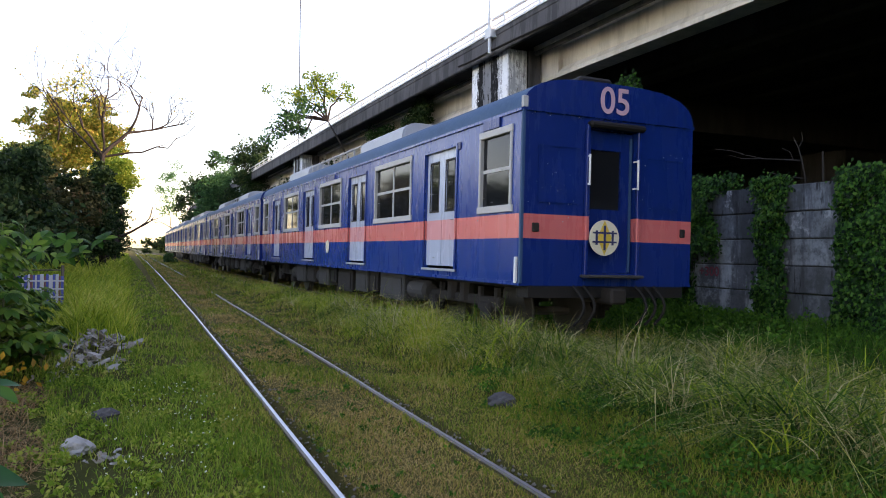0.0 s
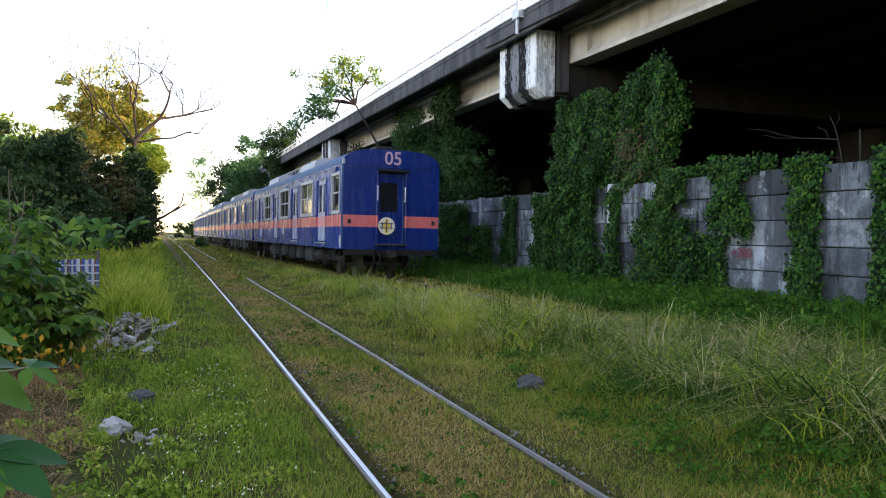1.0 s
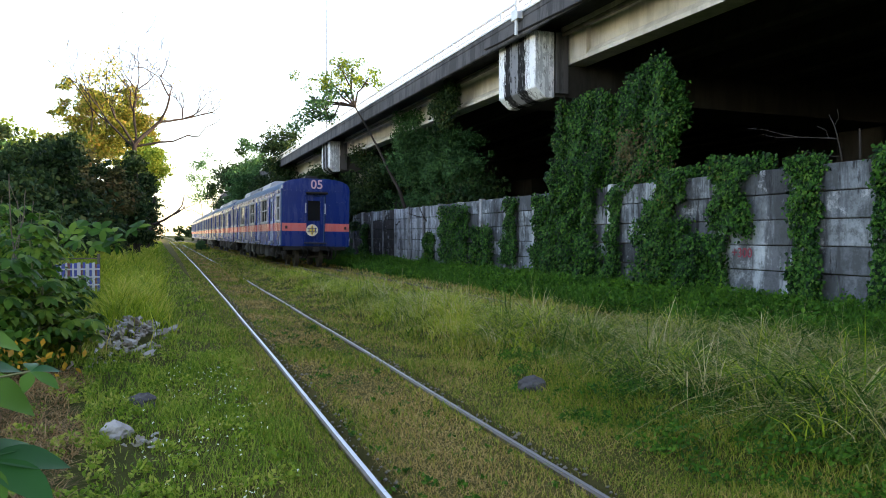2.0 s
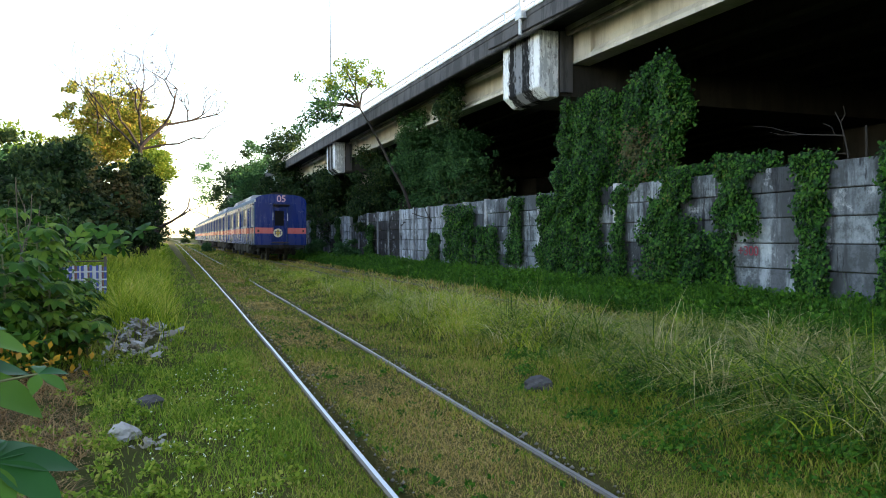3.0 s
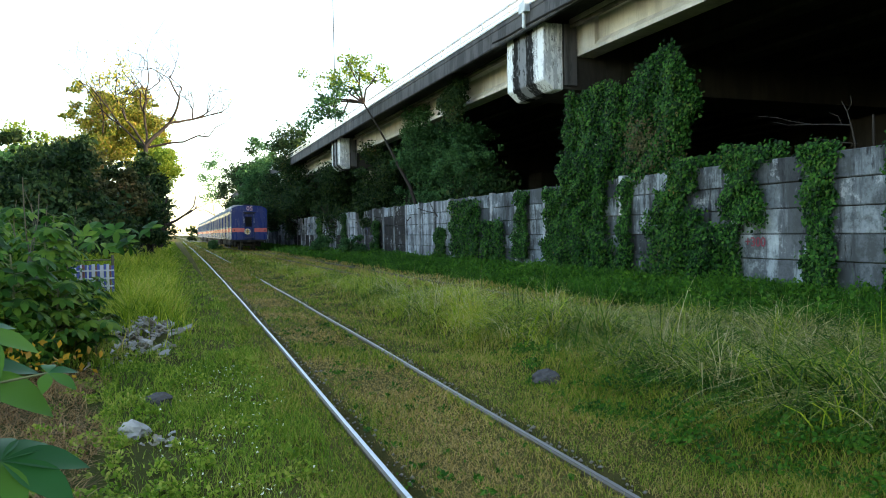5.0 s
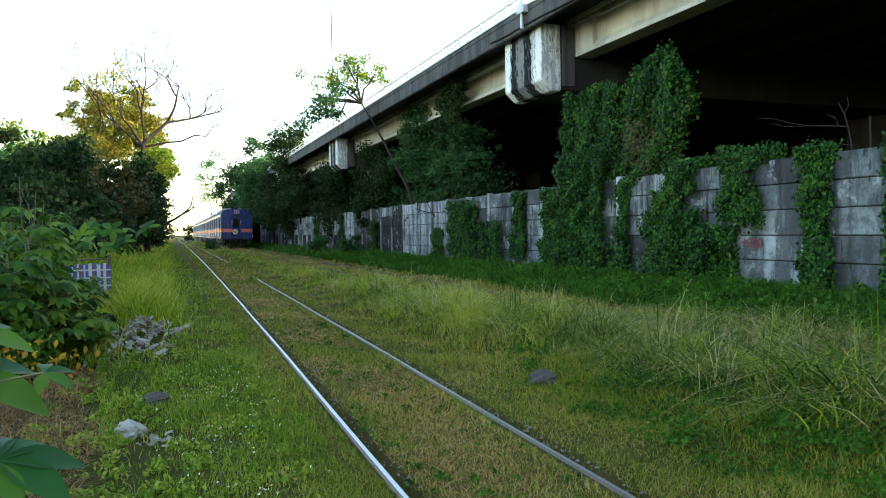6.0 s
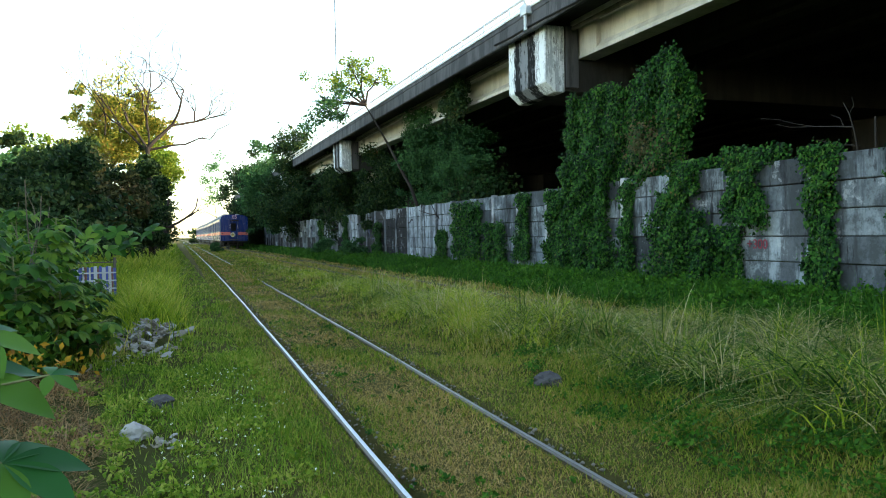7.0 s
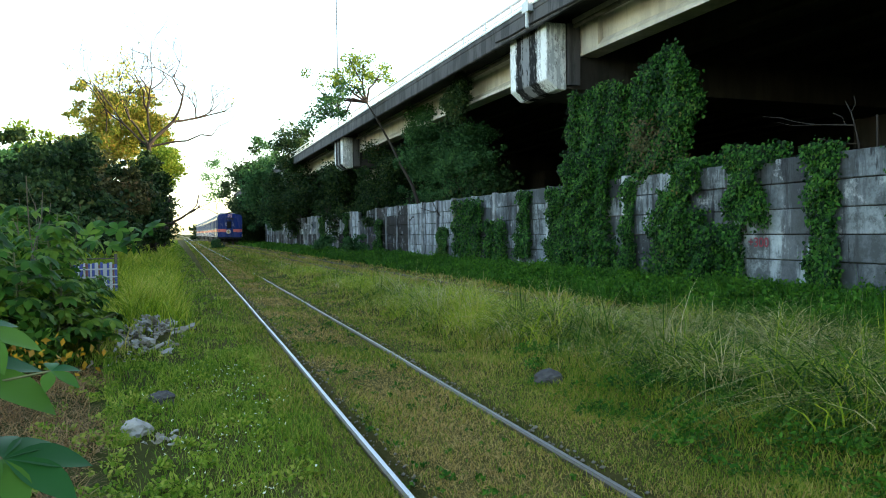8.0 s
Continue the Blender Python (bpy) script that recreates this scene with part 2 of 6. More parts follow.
M = dict(
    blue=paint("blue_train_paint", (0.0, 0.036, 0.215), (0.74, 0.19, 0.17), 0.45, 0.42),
    # same livery for the end, its dimmer light put into darker colours
    blue_shaded=paint("blue_shaded_paint", (0.0, 0.020, 0.145), (0.66, 0.15, 0.14), 0.3),
    blue_door_shaded=paint("blue_door_shaded_paint", (0.0, 0.018, 0.135), None, 0.3),
    door=paint("grey_door_paint", (0.40, 0.45, 0.56), (0.75, 0.32, 0.32), 0.7),
    frame=plain("cream_window_frame", (0.44, 0.43, 0.42), 0.55, 0, 0.15),
    roof=plain("blue_grey_roof", (0.03, 0.085, 0.17), 0.62, 0, 0.3, 3),
    unit=plain("roof_unit_grey", (0.36, 0.38, 0.41), 0.5, 0, 0.2),
    dark=plain("grimy_black_steel", (0.02, 0.018, 0.017), 0.7, 0.2, 0.4),
    grime=plain("grimy_brown_steel", (0.035, 0.03, 0.027), 0.75, 0.2, 0.4),
    boxgrey=plain("underfloor_grey", (0.06, 0.056, 0.054), 0.7, 0, 0.35),
    inside=plain("shaded_interior", (0.05, 0.05, 0.055), 0.8),
    white=plain("white_enamel", (0.75, 0.75, 0.75), 0.45, 0, 0.1),
    pinkwhite=plain("pale_pink_figures", (0.62, 0.38, 0.44), 0.5, 0, 0.1),
    cream=plain("cream_disc", (0.75, 0.68, 0.52), 0.5, 0, 0.1),
    yellow=plain("yellow_paint", (0.75, 0.50, 0.06), 0.5, 0, 0.1),
    navy=plain("navy_paint", (0.02, 0.025, 0.10), 0.5, 0, 0.1),
    glass=glass_material(),
    wheel=plain("wheel_steel", (0.10, 0.09, 0.08), 0.5, 0.6, 0.3),
    railtop=rail_steel("bright_rail", (0.72, 0.74, 0.78), (0.10, 0.075, 0.055)),
    raildull=rail_steel("dull_rail", (0.33, 0.31, 0.29), (0.07, 0.05, 0.035)),
    railrust=plain("rusty_rail", (0.14, 0.105, 0.075), 0.85, 0.0, 0.3),
    wall=concrete("wall_concrete", (0.165, 0.185, 0.20), (0.015, 0.015, 0.018), 0.85, 0.9),
    wallpale=concrete("weathered_whitewash", (0.50, 0.53, 0.57), (0.015, 0.015, 0.018), 0.9, 0.35),
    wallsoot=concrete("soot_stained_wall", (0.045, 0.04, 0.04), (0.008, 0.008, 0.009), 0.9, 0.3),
    post=concrete("post_concrete", (0.40, 0.41, 0.43), (0.05, 0.05, 0.05), 0.6, 0.3),
    deck=concrete("deck_concrete", (0.125, 0.12, 0.125), (0.04, 0.04, 0.045), 0.9),
    girder=concrete("girder_concrete", (0.86, 0.80, 0.73), (0.22, 0.19, 0.17), 0.3),
    cap=whitewash("pier_cap_whitewash"),
    feather=leafy("feathery_leaves", [(0.1, (0.016, 0.06, 0.024)), (0.5, (0.045, 0.125, 0.045)), (0.9, (0.09, 0.19, 0.06))]),
    olive=leafy("olive_leaves", [(0.12, (0.012, 0.022, 0.008)), (0.45, (0.045, 0.052, 0.018)), (0.75, (0.095, 0.085, 0.03)), (0.95, (0.17, 0.08, 0.045))]),
    # the shade beneath the viaduct, put into the concrete's colour
    shaded_concrete=concrete("shade_darkened_concrete", (0.055, 0.05, 0.047), (0.015, 0.014, 0.014), 0.6),
    pier=concrete("pier_concrete", (0.33, 0.28, 0.24), (0.06, 0.05, 0.045), 0.6),
    steelrail=plain("painted_handrail", (0.60, 0.62, 0.64), 0.5, 0.2, 0.2),
    bark=plain("brown_bark", (0.035, 0.027, 0.023), 0.9, 0, 0.4, 10, 0.5),
    palebark=plain("pale_bark", (0.13, 0.11, 0.085), 0.9, 0, 0.35, 10, 0.5),
    deadwood=plain("grey_deadwood", (0.038, 0.033, 0.03), 0.9, 0, 0.35, 10, 0.5),
    stem=plain("green_stem", (0.16, 0.17, 0.08), 0.7, 0, 0.3),
    stone=plain("grey_stone", (0.22, 0.215, 0.205), 0.9, 0, 0.4, 9, 0.7),
    rubble=plain("rubble_grey", (0.27, 0.235, 0.19), 0.95, 0, 0.5, 12, 0.8),
    palestone=plain("pale_stone", (0.36, 0.345, 0.32), 0.9, 0, 0.3, 9, 0.7),
    darkstone=plain("dark_stone", (0.075, 0.07, 0.07), 0.9, 0, 0.4, 9, 0.7),
    earth=ground_material(),
    red=plain("red_spray_paint", (0.22, 0.05, 0.07), 0.7, 0, 0.2),
    cloth_white=plain("white_sacking", (0.62, 0.62, 0.65), 0.9, 0, 0.2),
    cloth_red=plain("maroon_sacking", (0.26, 0.10, 0.12), 0.9, 0, 0.2),
    cloth_blue=plain("blue_sacking", (0.10, 0.13, 0.40), 0.9, 0, 0.2),
    turf=leafy("turf_blades", [(0.12, (0.06, 0.12, 0.009)), (0.4, (0.15, 0.22, 0.02)), (0.6, (0.28, 0.28, 0.045)), (0.82, (0.44, 0.33, 0.11))]),
    green_turf=leafy("green_turf_blades", [(0.1, (0.04, 0.10, 0.010)), (0.4, (0.13, 0.23, 0.020)), (0.68, (0.28, 0.34, 0.05)), (0.9, (0.44, 0.36, 0.12))]),
    tall=leafy("tall_grass_blades", [(0.15, (0.010, 0.042, 0.006)), (0.42, (0.040, 0.11, 0.012)), (0.66, (0.14, 0.20, 0.024)), (0.90, (0.48, 0.39, 0.17))]),
    lime=leafy("rank_grass_blades", [(0.12, (0.06, 0.14, 0.008)), (0.38, (0.22, 0.32, 0.016)), (0.62, (0.42, 0.45, 0.05)), (0.9, (0.62, 0.48, 0.15))]),
    drystalk=leafy("dry_stalk_blades", [(0.1, (0.22, 0.19, 0.07)), (0.5, (0.50, 0.40, 0.20)), (0.9, (0.72, 0.60, 0.38))]),
    strawturf=leafy("straw_turf_blades", [(0.1, (0.22, 0.17, 0.04)), (0.45, (0.40, 0.255, 0.08)), (0.8, (0.53, 0.36, 0.15))]),
    weed=leafy("weed_leaves", [(0.1, (0.010, 0.05, 0.007)), (0.5, (0.035, 0.125, 0.012)), (0.9, (0.11, 0.23, 0.025))]),
    ivy=leafy("ivy_leaves", [(0.15, (0.002, 0.013, 0.004)), (0.45, (0.010, 0.052, 0.009)), (0.75, (0.034, 0.125, 0.018)), (0.93, (0.08, 0.165, 0.03)), (0.99, (0.22, 0.14, 0.05))], 0.45, 0.25, 0.8, 0.5),
    ivy_brown=leafy("ivy_dry_leaves", [(0.1, (0.03, 0.06, 0.02)), (0.5, (0.09, 0.09, 0.04)), (0.9, (0.19, 0.10, 0.06))]),
    gold=leafy("golden_leaves", [(0.12, (0.03, 0.07, 0.015)), (0.34, (0.15, 0.20, 0.03)), (0.58, (0.36, 0.33, 0.06)), (0.78, (0.40, 0.28, 0.07)), (0.90, (0.30, 0.12, 0.06)), (0.97, (0.12, 0.06, 0.03))], 0.55, 0.45),
    dusk=leafy("dark_tree_leaves", [(0.15, (0.005, 0.018, 0.007)), (0.45, (0.018, 0.046, 0.016)), (0.75, (0.05, 0.085, 0.025)), (0.9, (0.09, 0.09, 0.03)), (0.98, (0.17, 0.07, 0.04))]),
    fresh=leafy("fresh_leaves", [(0.1, (0.05, 0.12, 0.015)), (0.5, (0.14, 0.22, 0.03)), (0.9, (0.32, 0.34, 0.06))], 0.5, 0.45),
    shrub=leafy("shrub_leaves", [(0.12, (0.007, 0.036, 0.006)), (0.45, (0.038, 0.12, 0.015)), (0.85, (0.17, 0.26, 0.035))], 0.45, 0.4),
    broad=leafy("broad_hand_leaves", [(0.1, (0.008, 0.065, 0.025)), (0.6, (0.025, 0.125, 0.03)), (0.95, (0.10, 0.22, 0.03))], 0.4, 0.4),
    dry=leafy("dry_leaves", [(0.1, (0.20, 0.09, 0.02)), (0.5, (0.42, 0.24, 0.02)), (0.9, (0.24, 0.14, 0.05))]),
    straw=leafy("straw_litter", [(0.1, (0.10, 0.06, 0.03)), (0.5, (0.28, 0.16, 0.07)), (0.9, (0.46, 0.31, 0.15))]),
    petal=leafy("white_petals", [(0.0, (0.6, 0.62, 0.5)), (1.0, (0.8, 0.8, 0.75))]),
)


# ---- mesh helpers ----
rng = np.random.default_rng(7)


def box(bm, x0, x1, y0, y1, z0, z1, bevel=0.0):
    vs = [bm.verts.new(p) for p in ((x0, y0, z0), (x1, y0, z0), (x1, y1, z0), (x0, y1, z0),
                                    (x0, y0, z1), (x1, y0, z1), (x1, y1, z1), (x0, y1, z1))]
    fs = [bm.faces.new([vs[i] for i in f]) for f in ((3, 2, 1, 0), (4, 5, 6, 7), (0, 1, 5, 4), (1, 2, 6, 5), (2, 3, 7, 6), (3, 0, 4, 7))]
    if bevel:
        es = {e for f in fs for e in f.edges}
        bmesh.ops.bevel(bm, geom=list(es), offset=bevel, segments=1, affect="EDGES")


def boxed(*boxes, bevel=0.0):
    bm = bmesh.new()
    for b in boxes:
        box(bm, *b, bevel=bevel)
    return bm


def rod(bm, a, b, r0, r1=None, n=8, caps=True):
    a, b = Vector(a), Vector(b)
    r1 = r0 if r1 is None else r1
    q = (b - a).to_track_quat("Z", "Y").to_matrix()
    rings = []
    for p, r in ((a, r0), (b, r1)):
        rings.append([bm.verts.new(p + q @ Vector((r * math.cos(2 * math.pi * i / n), r * math.sin(2 * math.pi * i / n), 0))) for i in range(n)])
    for i in range(n):
        bm.faces.new((rings[0][i], rings[0][(i + 1) % n], rings[1][(i + 1) % n], rings[1][i]))
    if caps:
        bm.faces.new(rings[0][::-1])
        bm.faces.new(rings[1])


def prism(bm, outline, y0, y1):
    """A profile in x and z, drawn out along y."""
    a = [bm.verts.new((x, y0, z)) for x, z in outline]
    b = [bm.verts.new((x, y1, z)) for x, z in outline]
    n = len(outline)
    for i in range(n):
        bm.faces.new((a[i], a[(i + 1) % n], b[(i + 1) % n], b[i]))
    bm.faces.new(a[::-1])
    bm.faces.new(b)


def to_mesh(name, bm, material, smooth=False):
    me = bpy.data.meshes.new(name)
    bmesh.ops.recalc_face_normals(bm, faces=bm.faces[:])
    bm.to_mesh(me)
    bm.free()
    me.materials.append(material)
    if smooth:
        for p in me.polygons:
            p.use_smooth = True
    return me


def part(name, bm, material, parent, label="", smooth=False):
    ob = new(name, bm if isinstance(bm, bpy.types.Mesh) else to_mesh(name, bm, material, smooth))
    ob.parent = parent
    if label:
        ob["label"] = label
    return ob


def thing(name, bm, material, label, category, group="", kind="", smooth=False):
    return tagged(new(name, to_mesh(name, bm, material, smooth)), label, category, group, kind)


def empty(name, label, category, group="", kind="", at=(0, 0, 0)):
    ob = tagged(new(name), label, category, group, kind)
    ob.matrix_basis = pose(*at)
    return ob


def arrays_mesh(name, verts, tris, material):
    """A mesh from numpy arrays of corners and triangles."""
    me = bpy.data.meshes.new(name)
    nv, nt = len(verts), len(tris)
    me.vertices.add(nv)
    me.vertices.foreach_set("co", verts.astype(np.float32).ravel())
    me.loops.add(nt * 3)
    me.loops.foreach_set("vertex_index", tris.astype(np.int32).ravel())
    me.polygons.add(nt)
    me.polygons.foreach_set("loop_start", np.arange(0, nt * 3, 3, dtype=np.int32))
    me.update(calc_edges=True)
    me.materials.append(material)
    return me


def text_mesh(name, body, size, material, depth=0.004):
    cu = bpy.data.curves.new(name, "FONT")
    cu.body, cu.size, cu.extrude, cu.align_x, cu.align_y = body, size, depth, "CENTER", "CENTER"
    cu.offset = 0.012 * size
    tmp = bpy.data.objects.new(name, cu)
    scene.collection.objects.link(tmp)
    me = bpy.data.meshes.new_from_object(tmp)
    bpy.data.objects.remove(tmp)
    me.materials.clear()
    me.materials.append(material)
    return me


# ---- plan ----
def track_mid(y):
    """Middle of the near track."""
    return 1.57 + 0.0088 * y + 0.48 * (1 - np.exp(-np.maximum(y, -20) / 30))


TRAIN_X, GAUGE = 6.225, 1.067


def train_line(y):
    """Middle of the train's track, which drifts gently aside far off."""
    u = min(max((y - 45) / 110, 0), 1)
    return TRAIN_X + u * u * (3 - 2 * u)


WALL_X, WALL_TOP, BAY, COURSE = 10.8, 2.62, 2.0, 0.48


def smooth01(v):
    v = np.clip(v, 0, 1)
    return v * v * (3 - 2 * v)


def ground_z(x, y):
    x, y = np.asarray(x, float), np.asarray(y, float)
    c = track_mid(y)
    d = x - c
    z = np.full(np.broadcast(x, y).shape, -0.055)
    rough = 0.03 * np.sin(x * 2.3 + 1.3 * np.sin(y * 1.1)) * np.sin(y * 1.7 + x) + 0.02 * np.sin(x * 5.1 + y * 4.3)
    z = z + rough * smooth01((np.abs(d) - 0.75) / 0.5)
    z = z + 0.5 * smooth01((-0.2 - x) / 3.0) * smooth01((y - 5) / 8)
    z = z + 0.16 * smooth01((x - 3.1) / 0.6) * smooth01((5.0 - x) / 0.6) * smooth01((30 - y) / 10)
    z = z - 0.10 * smooth01((x - 4.9) / 0.4) * smooth01((7.7 - x) / 0.5)
    z = z + 0.16 * smooth01((x - 7.8) / 2.0)
    for s in (-1, 1):       # a groove beside each rail
        z = z - 0.085 * np.exp(-((d - s * GAUGE / 2 - 0.085) / 0.045) ** 2) + 0.035 * np.exp(-((d - s * GAUGE / 2 + 0.10) / 0.07) ** 2)
    return z


def build_ground():
    xs = np.concatenate([[-1500, -500, -150, -60, -30, -18], np.arange(-12, -0.5, 0.4), np.arange(-0.5, 4.2, 0.045), np.arange(4.2, 12, 0.3), [12.5, 14, 18, 25, 40, 60, 150, 500, 1500]])
    ys = np.concatenate([[-1500, -300, -60, -20, -6, -2], np.arange(0, 16, 0.25), np.arange(16, 60, 1.0), np.arange(60, 200, 5.0), [220, 300, 600, 1500]])
    X, Y = np.meshgrid(xs, ys)
    Z = ground_z(X, Y)
    v = np.stack([X, Y, Z], -1).reshape(-1, 3)
    n = len(xs)
    i = (np.arange(len(ys) - 1)[:, None] * n + np.arange(n - 1)[None]).ravel()
    t = np.concatenate([np.stack([i, i + 1, i + n + 1], -1), np.stack([i, i + n + 1, i + n], -1)])
    ob = new("ground", arrays_mesh("ground", v, t, M["earth"]))
    for p in ob.data.polygons:
        p.use_smooth = True
    return tagged(ob, "trackside earth with trodden turf and a gravel bed", "ground", kind="structure")


build_ground()


def rail_mesh(name, mid, material, y0, y1):
    """One rail: foot, web and rounded head, following the line mid(y)."""
    prof = [(-0.055, -0.13), (0.055, -0.13), (0.05, -0.118), (0.010, -0.105), (0.010, -0.045), (0.026, -0.035), (0.026, -0.012), (0.013, 0.0),
            (-0.013, 0.0), (-0.026, -0.012), (-0.026, -0.035), (-0.010, -0.045), (-0.010, -0.105), (-0.05, -0.118)]
    bm = bmesh.new()
    ys = list(np.arange(y0, 30, 1.0)) + list(np.arange(30, y1, 6.0))
    rings = [[bm.verts.new((mid(y) + px, y, pz + 0.004 * math.sin(y * 0.9))) for px, pz in prof] for y in ys]
    n = len(prof)
    for a, b in zip(rings, rings[1:]):
        for i in range(n):
            bm.faces.new((a[i], a[(i + 1) % n], b[(i + 1) % n], b[i]))
    return to_mesh(name, bm, material)


near_track = empty("railway_track", "worn narrow-gauge track sunk in mown turf", "railway track", kind="structure")
part("rail", rail_mesh("rail", lambda y: float(track_mid(y)) - GAUGE / 2, M["railtop"], -8, 240), None, near_track, "bright worn steel rail")
part("rail", rail_mesh("rail", lambda y: float(track_mid(y)) + GAUGE / 2, M["raildull"], -8, 240), None, near_track, "dull brown steel rail")
for y, s in ((5.95, -1), (5.42, 1), (14.8, -1), (14.2, 1)):      # joint plates with bolts
    x = float(track_mid(y)) + s * GAUGE / 2
    bm = boxed((x + 0.012, x + 0.034, y - 0.25, y + 0.25, -0.10, -0.038))
    for k in (-0.18, -0.06, 0.06, 0.18):
        rod(bm, (x + 0.03, y + k, -0.07), (x + 0.055, y + k, -0.07), 0.014, n=6)
    part("joint_plate", bm, M["grime"], near_track, "rusty bolted joint plate")
far_track = empty("railway_track", "track on a gravel bed overgrown with grass", "railway track", kind="structure")
for s in (-1, 1):
    part("rail", rail_mesh("rail", lambda y, s=s: train_line(y) + s * GAUGE / 2, M["railrust"], -20, 240), None, far_track, "steel rail half hidden in grass")
sleeper = to_mesh("sleeper", boxed((-1.0, 1.0, -0.11, 0.11, -0.28, -0.13), bevel=0.01), M["boxgrey"])
for k in range(60):
    part("sleeper", sleeper, None, far_track).matrix_basis = pose(TRAIN_X + rng.normal(0, 0.02), 2 + k * 0.68, -0.01, 0, 0, rng.normal(0, 1))


# ---- boundary wall of concrete planks between posts ----
def build_wall():
    wall = empty("boundary_wall", "stained grey concrete plank wall beside the railway", "wall", kind="structure")
    post = to_mesh("post", boxed((-0.04, 0.14, -0.10, 0.10, -0.3, WALL_TOP + 0.03), bevel=0.012), M["post"])
    planks = []
    for k in range(4):
        bm = boxed((0.0, 0.085, 0.105, BAY - 0.105, 0.008, COURSE - 0.008), bevel=0.014)
        planks.append(to_mesh("plank", bm, M["wall"]))
    pale = to_mesh("plank", boxed((0.0, 0.085, 0.105, BAY - 0.105, 0.008, COURSE - 0.008), bevel=0.014), M["wallpale"])
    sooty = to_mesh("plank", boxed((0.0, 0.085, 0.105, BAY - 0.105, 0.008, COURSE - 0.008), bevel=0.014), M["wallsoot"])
    for i in range(-3, 42):
        y = 7.9 + i * BAY
        part("post", post, None, wall).matrix_basis = pose(WALL_X, y, rng.normal(0, 0.01), 0, rng.normal(0, 0.3), 0)
        for c in range(5):
            if i > 12 and c == 4 and i % 5 == 2:
                continue
            dx = rng.normal(0, 0.010)
            whitish = i in (10, 11, 12, 18, 19, 20, 23, 26, 29) or (i > 8 and (i + c) % 6 == 0)
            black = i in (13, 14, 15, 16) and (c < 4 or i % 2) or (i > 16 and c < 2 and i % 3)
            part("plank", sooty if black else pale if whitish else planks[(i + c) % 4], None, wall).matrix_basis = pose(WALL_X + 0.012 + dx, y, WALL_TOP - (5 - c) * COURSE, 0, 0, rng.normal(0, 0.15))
    bm = boxed((WALL_X + 0.0, WALL_X + 0.12, 1.9, 91.9, -0.45, WALL_TOP - 5 * COURSE - 0.004))
    part("footing", bm, M["post"], wall)
    sign = part("painted_figures", text_mesh("painted_figures", "+300", 0.26, M["red"], 0.002), None, wall, "red sprayed figures")
    sign.matrix_basis = pose(WALL_X - 0.012, 11.36, 1.02, 90, 0, -90)
    # weathered graffiti on the far bays, unreadable strokes
    for k in range(26):
        y, z = rng.uniform(30, 66), rng.uniform(1.1, 2.2)
        bm = bmesh.new()
        p = Vector((WALL_X - 0.012, y, z))
        for s in range(rng.integers(3, 6)):
            q = p + Vector((0, rng.normal(0, 0.35), rng.normal(0, 0.22)))
            q.z = min(max(q.z, 0.9), 2.35)
            rod(bm, p, q, 0.035, n=4)
            p = q
        for v in bm.verts:
            v.co.x = WALL_X - 0.012 + (v.co.x - WALL_X + 0.012) * 0.1
        part("sprayed_stroke", bm, M["navy"] if k % 2 else M["dark"], wall)
    return wall


build_wall()


# ---- viaduct ----
PIERS = [-6.8, 20.4, 47.6, 74.8, 102.0]
DECK_X0, DECK_X1 = 10.1, 34.0


